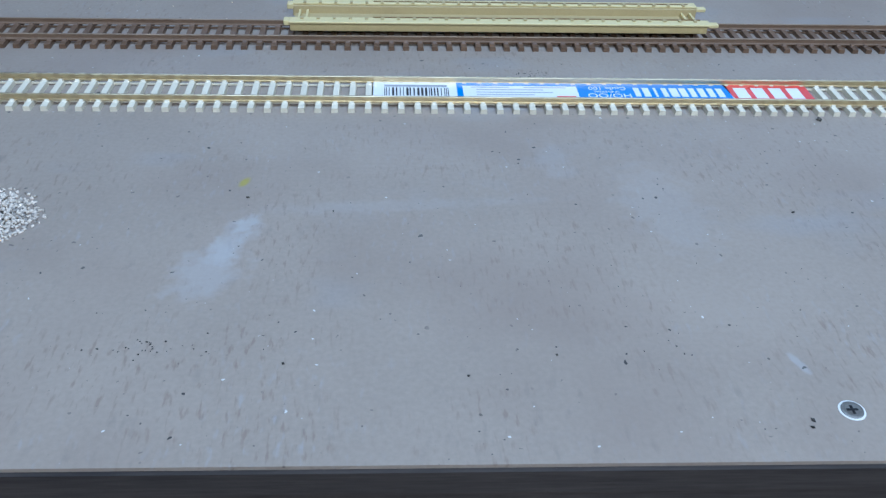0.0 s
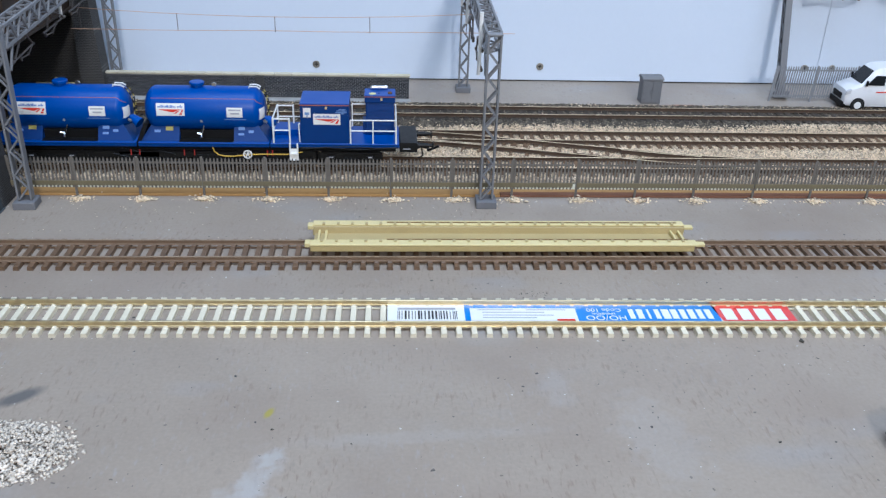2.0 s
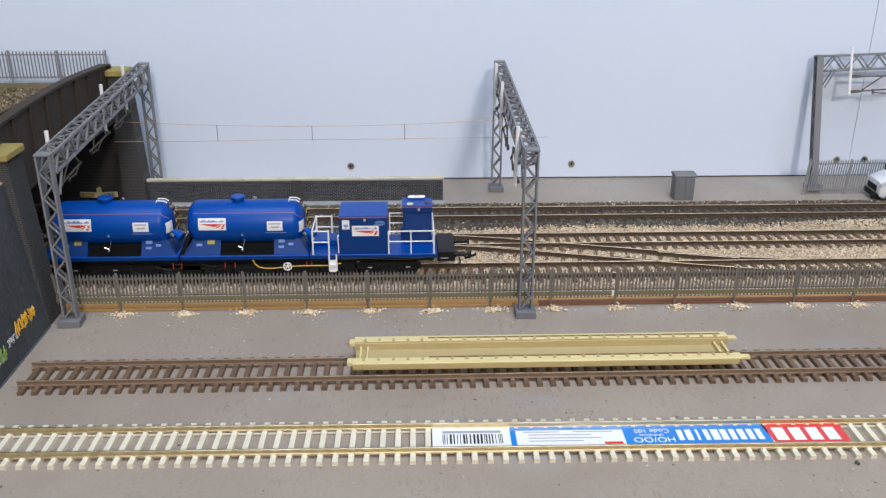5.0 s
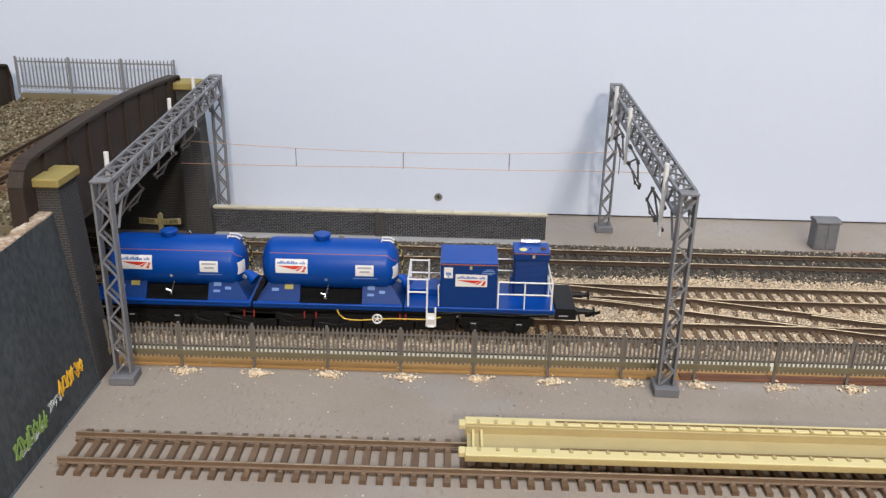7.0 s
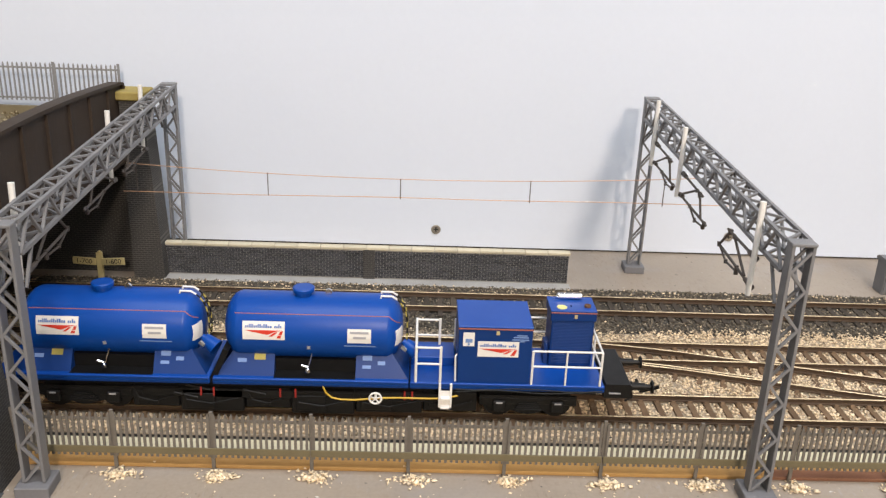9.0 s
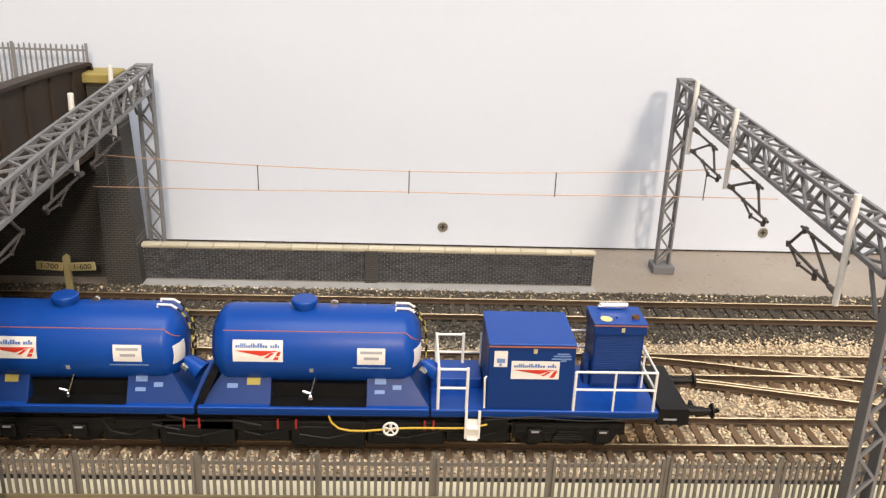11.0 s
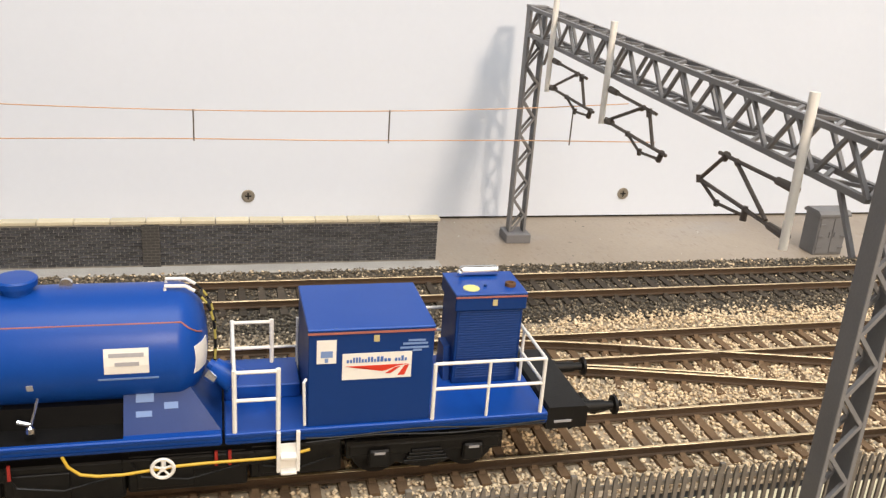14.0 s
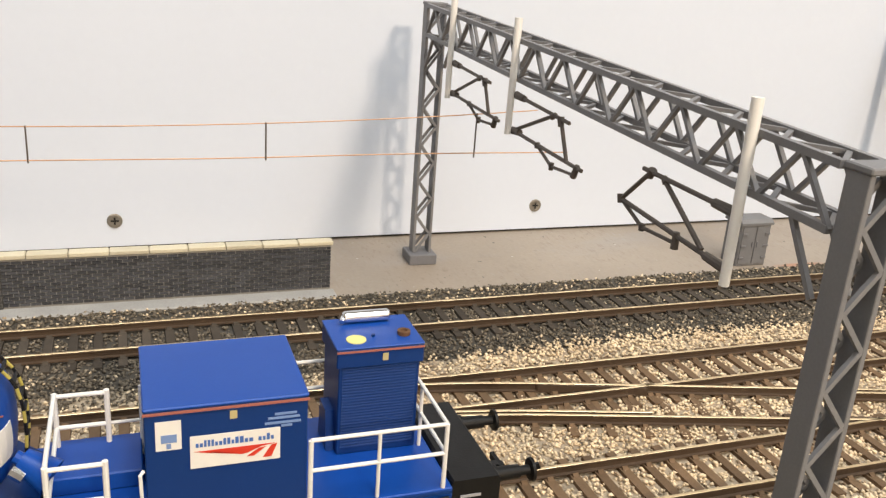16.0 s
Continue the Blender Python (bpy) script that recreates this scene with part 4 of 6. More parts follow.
# ---- bridge over the tracks ----
def side_girder(name, x, y0, y1, zb, rise, label, parent):
    """Plate girder with an arched top, rounded ends, ribs and a flange."""
    n = 64
    top = []
    for i in range(n + 1):
        u = i / n
        y = y0 + (y1 - y0) * u
        end = min((y - y0) / 13.0, (y1 - y) / 5.0)
        drop = 0 if end >= 1 else 9.0 * (1 - math.sqrt(max(0, 1 - (1 - end) ** 2)))
        top.append((y, zb + 40 + rise * math.sin(math.pi * u) - drop))
    s = Shape().prism([(y0, zb)] + top + [(y1, zb)], "x", x - 1.3, x + 1.3)
    plate = part(name, s, GIRDER_IRON, parent, label)
    fl = Shape()
    for (ya, za), (yb, zb2) in zip(top, top[1:]):
        fl.bar((x, ya, za), (x, yb + 0.05, zb2), 6.4, 1.5)
    fl.bar((x, y0, zb), (x, y0, top[0][1]), 6.4, 1.5, up=(0, 1, 0)).bar((x, y1, zb), (x, y1, top[-1][1]), 6.4, 1.5, up=(0, 1, 0))
    fl.box(x - 3.2, y0, zb - 0.6, x + 3.2, y1, zb + 0.9)
    part("flange", fl, GIRDER_IRON, plate)
    k = 9
    for i in range(1, k):
        y = y0 + (y1 - y0) * i / k
        part("rib", Shape().box(x - 2.6, y - 0.6, zb + 0.9, x + 2.6, y + 0.6, zb + 38 + rise * math.sin(math.pi * i / k)), GIRDER_IRON, plate)
    return plate


bridge = thing("rail_bridge", -290, 545, 0, "dark brown plate-girder railway bridge with ballasted deck", "bridge", "", "structure")
bx0, by0 = -290, 545
side_girder("side_girder", -232 - bx0, 433 - by0, 653 - by0, 68, 4.5, "weathered brown plate girder", bridge)
side_girder("side_girder", -361 - bx0, 470 - by0, 688 - by0, 66, 8, "weathered brown plate girder", bridge)
part("deck", Shape().box(-358 - bx0, 436 - by0, 72, -235 - bx0, 700 - by0, 81), OLIVE_STRIP, bridge)

abut = thing("bridge_abutment", -290, 655, 0, "dark brick abutment under the far end of the bridge", "bridge abutment", "", "structure")
part("brick_face", Shape().box(-180, 0, 0, 57.8, 40, 72), BRICK_XZ, abut)
part("pillar", Shape().add([(60, -12, 0), (77.2, -12, 0), (77.2, 5, 0), (60, 5, 0), (60, -12, 100.5), (71.8, -12, 100.5), (71.8, 5, 100.5), (60, 5, 100.5)], [(3, 2, 1, 0), (4, 5, 6, 7), (0, 1, 5, 4), (1, 2, 6, 5), (2, 3, 7, 6), (3, 0, 4, 7)]), BRICK_XZ, abut)
part("pillar_cap", Shape().box(57.6, -14.0, 100.5, 73.6, 4, 105.0, 0.6), CAP_OLIVE, abut, "olive stone cap")

near = thing("bridge_abutment", -232, 447, 0, "dark brick pillar and retaining wall at the near end of the bridge", "bridge abutment", "", "structure")
batter = Shape()
batter.add([(0, 0, 0), (17.5, 0, 0), (17.5, 19, 0), (0, 19, 0), (0, 0, 96.2), (10.6, 0, 96.2), (10.6, 19, 96.2), (0, 19, 96.2)], [(3, 2, 1, 0), (4, 5, 6, 7), (0, 1, 5, 4), (1, 2, 6, 5), (2, 3, 7, 6), (3, 0, 4, 7)])
part("pillar", batter, BRICK_XZ, near)
part("pillar_side", Shape().add([(17.6, 0.3, 0), (17.6, 18.7, 0), (10.7, 18.7, 96.2), (10.7, 0.3, 96.2), (17.1, 0.3, 0), (17.1, 18.7, 0), (10.2, 18.7, 96.2), (10.2, 0.3, 96.2)], [(0, 1, 2, 3), (7, 6, 5, 4), (0, 4, 5, 1), (1, 5, 6, 2), (2, 6, 7, 3), (3, 7, 4, 0)]), BRICK_YZ, near)
part("pillar_cap", Shape().box(-4.6, -2.6, 95.8, 12.6, 20.6, 99.8, 0.6), CAP_OLIVE, near, "olive stone cap")
ret = part("retaining_face", Shape().prism([(2.0, 0), (17.4, 0), (7.4, 83.5), (2.0, 83.5)], "y", -260, -0.1), RETAIN_DARK, near, "charcoal painted retaining wall")
torn = Shape()
for i in range(40):
    y = -260 + 6.5 * i
    torn.box(1.5 + random.uniform(-1, 0.5), y, 81.5, 7.3 + random.uniform(-0.5, 0.0), y + 6.5, 83.8 + random.uniform(0.0, 1.0), 0.3)
part("torn_top", torn, TORN_CARD, near, "torn pale card along the top")
part("earth_fill", Shape().box(-180, -260, 0, 1.4, -11.5, 78).box(-180, -11.4, 0, -1, 18, 66), OLIVE_STRIP, near, "brown earth bank")
part("foot_strip", Shape().box(17.3, -260, 0, 18.4, 0, 0.5, 0.15), WING_GREY, near, "grey foot strip")

# brown ballast on the deck and the bank, a track across it
n = 9000
dx, dy = rng.uniform(-357, -236, n), rng.uniform(300, 699, n)
hz = np.where(dy < 436, 78.4, 81.4) + rng.uniform(0, 0.9, n)
stones("ballast", np.stack([dx, dy, hz], -1), rng.uniform(0.55, 1.15, n), BRIDGE_STONE, "brown weathered ballast on the bridge deck", "ballast", 31)
bt = thing("railway_track", -279, 440, 81, "rusty track with brown sleepers across the bridge deck", "railway track", "bridge track")
bt.rotation_euler = (0, 0, radians(90))
for side in (-9.1, 9.1):
    part("rail", rail_profile(Shape(), [(-130, side), (250, side)], 2.0), [RAIL_RUST, RAIL_RUST], bt)
for i in range(45):
    piece("sleeper", SL_DARK, bt, -128 + i * 8.3, 0, 0)
fence("grey plastic palisade fence on the bridge deck before the backdrop", -356.5, 693, 86.5, 36.8, 3, 14, "palisade fences")
part("kerb", Shape().box(-66, 148, 81, 45, 151, 85.4), OLIVE_STRIP, bridge)


# sprayed scribbles on the retaining wall
def scribble(label, y, z, w, h, n, mat, seed, r=0.35):
    k = random.Random(seed)
    t = thing("graffiti", -214.6 - (z * 0.1198) + 1.85, y, z, label, "graffiti", "graffiti")
    t.rotation_euler = (0, radians(-6.8), 0)
    for i in range(n):
        s = Shape()
        c = (i + 0.5) / n * w - w / 2
        loop = []
        for j in range(9):
            a = j / 8 * 2 * math.pi * k.choice((0.6, 0.85, 1.0)) + k.uniform(0, 6)
            loop.append((-1.85, c + math.cos(a) * w / n * 0.62, math.sin(a) * h * 0.5 * k.uniform(0.7, 1.0)))
        s.path(loop, r, 5)
        part("paint_line", s, mat, t)
    return t


scribble("yellow sprayed scribble on the dark retaining wall", 424, 16, 24, 8, 6, SPRAY_YELLOW, 3, 0.55)
scribble("white thin scribble on the dark retaining wall", 407, 13.5, 12, 5, 5, SPRAY_WHITE, 5, 0.2)
scribble("green sprayed scribble on the dark retaining wall", 384, 12, 27, 9, 7, SPRAY_GREEN, 8, 0.6)
scribble("white dashes over the green scribble", 384, 9.5, 20, 4, 5, SPRAY_WHITE, 9, 0.25)


# ---- lettering ----
def letters(name, text, size, mat, parent, place, turn, label=""):
    cu = bpy.data.curves.new(name, "FONT")
    cu.body, cu.size, cu.extrude, cu.align_x, cu.align_y = text, size * MM, 0.00003, "CENTER", "CENTER"
    tmp = new(name, cu)
    me = bpy.data.meshes.new_from_object(tmp.evaluated_get(bpy.context.evaluated_depsgraph_get()))
    bpy.data.objects.remove(tmp)
    me.materials.clear()
    me.materials.append(mat)
    ob = new(name, me)
    ob.parent = parent
    ob.location = [c * MM for c in place]
    ob.rotation_euler = [radians(a) for a in turn]
    return tagged(ob, label)


# gradient post under the bridge
post = thing("gradient_post", -245.6, 636, 0.6, "cream gradient post with two arms under the bridge", "gradient post")
part("post", Shape().box(-1.6, -1.0, 0, 1.6, 1.0, 17.6, 0.3).prism([(-1.6, 17.6), (1.6, 17.6), (0, 18.8)], "y", -1, 1), SIGN_CREAM, post)
for sx, txt, tilt in ((-1, "1-700", 3), (1, "1-600", -3)):
    arm = Shape().box(sx * 1.4 if sx > 0 else -14, -1.4, -2.1, 14 if sx > 0 else -1.4, -0.5, 2.1, 0.3)
    ob = part("arm", arm, SIGN_CREAM, post)
    ob.location = (0, -0.0006, 0.0128)
    ob.rotation_euler = (0, radians(tilt), 0)
    letters("arm_lettering", txt, 3.8, INK_BLACK, ob, (sx * 7.8, -1.5, 0), (90, 0, 0), "black raised figures")

# ---- printed label card lying between the rails of the cream track ----
card = thing("track_label", 88, 328.2, 2.12, "printed white, blue and red label card between the rails", "label card")
card.rotation_euler = (0, 0, -0.0115)
part("card", Shape().box(-92.5, -7.7, 0, 92.2, 7.7, 0.3), CARD_WHITE, card)
part("blue_panel", Shape().box(-58, -7.7, 0.3, 57.5, 7.7, 0.36), CARD_BLUE, card)
part("red_panel", Shape().prism([(58.4, -7.7), (92.2, -7.7), (92.2, 7.7), (56.2, 7.7)], "z", 0.3, 0.36), CARD_RED, card)
part("white_box", Shape().box(-55.5, -6.8, 0.36, -7.5, 4.7, 0.41), CARD_WHITE, card)
bars = Shape()
k = random.Random(2)
xx = -88.0
while xx < -61:
    wd = k.choice((0.35, 0.6, 0.9))
    bars.box(xx, -4.6, 0.3, xx + wd, 2.6, 0.36)
    xx += wd + k.choice((0.4, 0.7, 1.0))
part("barcode", bars, INK_BLACK, card)
part("print_bar", Shape().box(-88, 3.4, 0.3, -62, 5.2, 0.35), DECAL_GREY, card)
fine = Shape()
for yy, a, b in ((3.4, -30, -12), (3.4, -52, -36), (1.2, -50, -22), (-1.2, -50, -18), (-3.4, -50, -26)):
    fine.box(a, yy - 0.35, 0.41, b, yy + 0.35, 0.44)
part("small_print", fine, DECAL_GREY, card)
part("code_bar", Shape().box(-17, -6.2, 0.41, -9, -4.4, 0.45), DECAL_RED, card)
# names in plain white bars
for i, wd in enumerate((2.7, 2.6, 2.8, 2.5, 2.9, 3.4, 2.2, 1.1, 2.8, 2.4)):
    cx = 53.2 - i * 3.95
    part("name_bar", Shape().box(cx - wd / 2, -4.0, 0.36, cx + wd / 2, 4.0, 0.42), CARD_WHITE, card)
for i in range(4):
    cx = 85.6 - i * 7.7
    part("maker_bar", Shape().box(cx - 2.7, -4.8, 0.36, cx + 2.7, 4.8, 0.42, 0.02), CARD_WHITE, card)
letters("print_line", "HO/OO", 5.4, CARD_WHITE, card, (5.5, -3.2, 0.4), (0, 0, 180))
letters("print_line", "UNIVERSAL", 2.2, CARD_WHITE, card, (4.6, 0.2, 0.4), (0, 0, 180))
letters("print_line", "Code 100", 4.0, CARD_WHITE, card, (5.5, 3.4, 0.4), (0, 0, 180))


# ---- rail tank wagon with two tanks, a hut and a railed platform ----
DK, YF, YB, YC = 22.0, 493.2, 526.4, 509.9          # deck top, front, back and centre line
OX, OY = -110.0, YC
wag = thing("rail_tank_wagon", OX, OY, 4.6, "bright blue rail wagon with two water tanks and equipment huts", "rail wagon")
W = lambda x, y, z: (x - OX, y - OY, z - 4.6)


def wbox(s, x0, y0, z0, x1, y1, z1, b=0.0, mi=0):
    return s.box(x0 - OX, y0 - OY, z0 - 4.6, x1 - OX, y1 - OY, z1 - 4.6, b, mi)


def wprism_x(s, pts, a, b, mi=0):
    return s.prism([(y - OY, z - 4.6) for y, z in pts], "x", a - OX, b - OX, mi)


def wprism_y(s, pts, a, b, mi=0):
    return s.prism([(x - OX, z - 4.6) for x, z in pts], "y", a - OY, b - OY, mi)


decks = []
for a, b in ((-236.0, -152.4), (-151.2, -74.6), (-74.0, 3.0)):
    d = part("deck", wbox(Shape(), a, YF, DK - 2.6, b, YB, DK, 0.25), BLUE_PAINT, wag)
    part("deck_edge", wbox(wbox(Shape(), a + 0.3, YF - 0.5, DK - 1.0, b - 0.3, YF + 0.05, DK - 0.35), a + 0.3, YF - 0.3, DK - 2.5, b - 0.3, YF + 0.05, DK - 1.9), BLUE_SHADED, d)
    decks.append(d)
part("underframe", wbox(wbox(Shape(), -234, 499, 15.2, 1, 521, 19.4), -180, 496, 11.5, -60, 503, 15.2, 0.4), BLACK_PLASTIC, wag)
# black boxes for underframe gear, brought forward and lowered to paint the shade there
for x0, x1, z0, y0 in ((-184, -165.5, 6.6, 496.8), (-165, -140, 5.4, 496.0), (-139.5, -121.5, 6.8, 497.2), (-121, -96, 5.3, 495.8), (-95.5, -69, 6.0, 496.6), (-68.5, -47, 7.0, 497.4)):
    gear = part("equipment_box", wbox(Shape(), x0, y0, z0, x1, 521, 15.4, 0.5), BLACK_PLASTIC, wag)
    part("box_lid", wbox(Shape(), x0 + 2, y0 - 0.5, z0 + 1.4, x0 + (x1 - x0) * 0.55, y0 + 0.2, 13.6, 0.2), BLACK_PLASTIC, gear)
    part("pipe", Shape().path([W(x0 + 1, y0 - 1.2, 15.0), W(x0 + 3, y0 - 1.4, 11.2), W((x0 + x1) / 2, y0 - 1.3, 9.6), W(x1 - 2, y0 - 1.2, 12.2)], 0.3, 6), BLACK_PLASTIC, gear, smooth=True)
# solid black wedge standing in for shade in the slanted gap between modules
part("end_gap", wprism_y(Shape(), [(-153.2, 19.6), (-150.6, 19.6), (-144.6, 33), (-147.0, 33.5)], 495, 525), BLACK_PLASTIC, wag)

TZ, TR = 38.3, 13.2


def mark_panel(s_name, x, w, h, parent, on, label):
    """White maker's panel with a red wedge in plain shapes; on(x, v) gives places on the host surface, v from -1 to 1."""
    def sheet(x0, x1, v0, v1, lift, nx=1, nv=4):
        s = Shape()
        for i in range(nv):
            a, b = v0 + (v1 - v0) * i / nv, v0 + (v1 - v0) * (i + 1) / nv
            s.add([on(x0, a, lift), on(x1, a, lift), on(x1, b, lift), on(x0, b, lift), on(x0, a, lift - 0.12), on(x1, a, lift - 0.12), on(x1, b, lift - 0.12), on(x0, b, lift - 0.12)],
                  [(0, 1, 2, 3), (7, 6, 5, 4), (0, 4, 5, 1), (1, 5, 6, 2), (2, 6, 7, 3), (3, 7, 4, 0)])
        return s
    p = part(s_name, sheet(x, x + w, -1, 1, 0.14), DECAL_WHITE, parent, label)
    # name line as small blue blocks
    blocks, k = Shape(), random.Random(7)
    u = 0.06
    while u < 0.93:
        d = k.uniform(0.026, 0.044)
        lo = 0.30
        hi = k.choice((0.54, 0.54, 0.55, 0.56, 0.70))
        s = sheet(x + u * w, x + (u + d) * w, lo, hi, 0.2, nv=1)
        blocks.add(s.v, s.f)
        u += d + (0.06 if abs(u - 0.64) < 0.03 else 0.013)
    tagged(part("name_bars", blocks, DECAL_BLUE, p), kind="stuff")
    wedge = Shape()
    for quad in (((0.04, 0.05), (0.96, 0.05), (0.78, -0.08), (0.62, -0.40)), ((0.62, -0.62), (0.70, -0.62), (0.84, -0.12), (0.76, -0.16)), ((0.80, -0.80), (0.90, -0.80), (0.965, 0.0), (0.90, -0.06)), ((0.10, -0.02), (0.30, -0.10), (0.60, -0.40), (0.58, -0.44))):
        v = [on(x + a * w, b, 0.21) for a, b in quad] + [on(x + a * w, b, 0.12) for a, b in quad]
        wedge.add(v, [(0, 1, 2, 3), (7, 6, 5, 4), (0, 4, 5, 1), (1, 5, 6, 2), (2, 6, 7, 3), (3, 7, 4, 0)])
    part("wedge_mark", wedge, DECAL_RED, p, "red wedge mark")
    return p


def on_tank(zmid, half):
    def f(x, v, lift):
        ang = math.asin((zmid - TZ) / TR) + v * half / TR
        return W(x, YC - (TR + lift) * math.cos(ang), TZ + (TR + lift) * math.sin(ang))
    return f


def plain_panel(name, x0, x1, on, mat, parent, lift=0.14, label=""):
    s = Shape()
    for i in range(3):
        a, b = -1 + 2 * i / 3, -1 + 2 * (i + 1) / 3
        s.add([on(x0, a, lift), on(x1, a, lift), on(x1, b, lift), on(x0, b, lift), on(x0, a, lift - 0.12), on(x1, a, lift - 0.12), on(x1, b, lift - 0.12), on(x0, b, lift - 0.12)],
              [(0, 1, 2, 3), (7, 6, 5, 4), (0, 4, 5, 1), (1, 5, 6, 2), (2, 6, 7, 3), (3, 7, 4, 0)])
    return part(name, s, mat, parent, label)


def tank(x0, x1):
    L = x1 - x0
    prof = [(0, 0.3), (0.25, 4.5), (1.0, 7.8), (2.2, 10.2), (3.8, 12.1), (5.4, 12.95), (6.4, TR)]
    t = part("tank", Shape().lathe(prof + [(L - c, r) for c, r in prof[::-1]], W(x0, YC, TZ), "x", 56), BLUE_PAINT, wag, "glossy blue cylindrical water tank", smooth=True)
    part("hatch", Shape().lathe([(0, 3.4), (1.6, 3.4), (1.7, 4.3), (3.0, 4.4), (3.4, 4.0), (3.5, 1.0)], W(x0 + 31, YC, TZ + TR - 0.4), "z", 24), BLUE_PAINT, t, smooth=True)
    part("lifting_eye", Shape().lathe([(-0.6, 0.5), (-0.6, 1.4), (0.6, 1.4), (0.6, 0.5)], W(x0 + 41, YC, TZ + TR + 1.0), "y", 14), CHROME, t, "chrome lifting eye", smooth=True)
    # thin orange line along the flank and round the ends
    ang = math.asin((TZ + 8.6 - TZ) / TR)
    part("side_line", Shape().tube(W(x0 + 5.5, YC - (TR - 0.1) * math.cos(ang), TZ + 8.6), W(x1 - 5.5, YC - (TR - 0.1) * math.cos(ang), TZ + 8.6), 0.19, 6), ORANGE_LINE, t, "thin orange line")
    rim = []
    for c, r in ((5.5, 12.95), (3.8, 12.1), (2.2, 10.2), (1.2, 8.2)):
        zz = TZ + 8.6 - (5.5 - c) * 0.9
        rim.append(W(x1 - c, YC - math.sqrt(max(0.01, (r + 0.05) ** 2 - (zz - TZ) ** 2)), zz))
    part("side_line", Shape().path(rim, 0.19, 6), ORANGE_LINE, t, "thin orange line")
    mark_panel("maker_panel", x0 + 8.8, 16.3, 0, t, on_tank(TZ + 2.7, 3.7), "white panel with blue blocks and a red wedge")
    on2 = on_tank(TZ + 1.3, 2.9)
    p = plain_panel("notice_panel", x0 + 49.4, x0 + 58.6, on2, DECAL_WHITE, t)
    plain_panel("print_bar", x0 + 50.4, x0 + 57.6, on_tank(TZ + 2.7, 0.45), DECAL_GREY, p, 0.2)
    plain_panel("print_bar", x0 + 51.6, x0 + 56.6, on_tank(TZ + 0.7, 0.45), DECAL_GREY, p, 0.2)
    plain_panel("print_bar", x0 + 48.0, x0 + 60.5, on_tank(TZ - 3.0, 0.22), DECAL_PALE, t, 0.12)
    plain_panel("small_plate", x0 + 33.6, x0 + 34.9, on_tank(TZ - 4.4, 0.8), DECAL_GREY, t)
    # notice on the end dome, following its curve
    def dome(y, z, lift):
        r = math.hypot(y - YC, z - TZ)
        for (c0, r0), (c1, r1) in zip(prof, prof[1:]):
            if r <= r1:
                return W(x1 - c0 - (c1 - c0) * (r - r0) / (r1 - r0) + lift, y, z)
        return W(x1 - 6.4, y, z)
    notice, m = Shape(), 4
    for i in range(m):
        for j in range(m):
            q = [(YC - 10.6 + 5.6 * u / m, 34.6 + 6.6 * v / m) for u, v in ((i, j), (i + 1, j), (i + 1, j + 1), (i, j + 1))]
            notice.add([dome(y, z, 0.22) for y, z in q] + [dome(y, z, 0.02) for y, z in q], [(0, 1, 2, 3), (7, 6, 5, 4), (0, 4, 5, 1), (1, 5, 6, 2), (2, 6, 7, 3), (3, 7, 4, 0)])
    part("end_panel", notice, DECAL_WHITE, t, "small white notice")
    # end ladder: a white rail over the shoulder, then black and yellow bands down the curve of the end
    for dy in (-2.2, 2.2):
        part("end_rail", Shape().path([W(x1 - 9, YC + dy, TZ + TR - 0.2), W(x1 - 9, YC + dy, TZ + TR + 0.8), W(x1 - 4.6, YC + dy, TZ + TR + 0.7), W(x1 - 2.6, YC + dy, TZ + TR - 0.6)], 0.42, 8), WHITE_PLASTIC, t, "white rail", smooth=True)
        curve = [(-2.6, 12.6), (-1.2, 11.2), (-0.1, 9.6), (0.8, 7.6), (1.3, 5.4), (1.6, 3.0), (1.7, 0.6), (1.7, -2.0), (1.5, -4.6), (1.2, -7.0)]
        for i, (p, q) in enumerate(zip(curve, curve[1:])):
            part("ladder_stile", Shape().tube(W(x1 + p[0], YC + dy, TZ + p[1]), W(x1 + q[0], YC + dy, TZ + q[1]), 0.32, 8), DECAL_YELLOW if i % 2 else BLACK_PLASTIC, t, smooth=True)
    for p in ((-1.2, 11.2), (0.4, 8.6), (1.3, 5.6), (1.6, 2.6), (1.7, -0.4), (1.6, -3.4), (1.3, -6.2)):
        part("ladder_rung", Shape().tube(W(x1 + p[0], YC - 2.2, TZ + p[1]), W(x1 + p[0], YC + 2.2, TZ + p[1]), 0.35, 6), BLACK_PLASTIC, t)
    # sloping cradle skirts on the deck, dark opening between them
    xa, xb, xc, xd = x0 - 2.0, x0 + 20.6, x0 + 52.6, x1 + 2.6
    for k, (a, b, ta, tb) in enumerate(((xa, xb, xa + 6.5, xb - 0.0), (xc, xd, xc + 0.0, xd - 7.0))):
        s = Shape()
        y0, y1 = YF + 2.2, YB - 2.2
        s.add([W(a, y0, DK), W(b, y0, DK), W(b, y1, DK), W(a, y1, DK), W(ta, y0 + 5.4, DK + 9.2), W(tb, y0 + 5.4, DK + 9.2), W(tb, y1 - 5.4, DK + 9.2), W(ta, y1 - 5.4, DK + 9.2)],
              [(3, 2, 1, 0), (4, 5, 6, 7), (0, 1, 5, 4), (1, 2, 6, 5), (2, 3, 7, 6), (3, 0, 4, 7)])
        skirt = part("cradle", s, BLUE_SHADED, wag)
        def slope(u, v, lift=0.1):
            return W(u, y0 + 5.4 * v - lift, DK + 9.2 * v + lift)
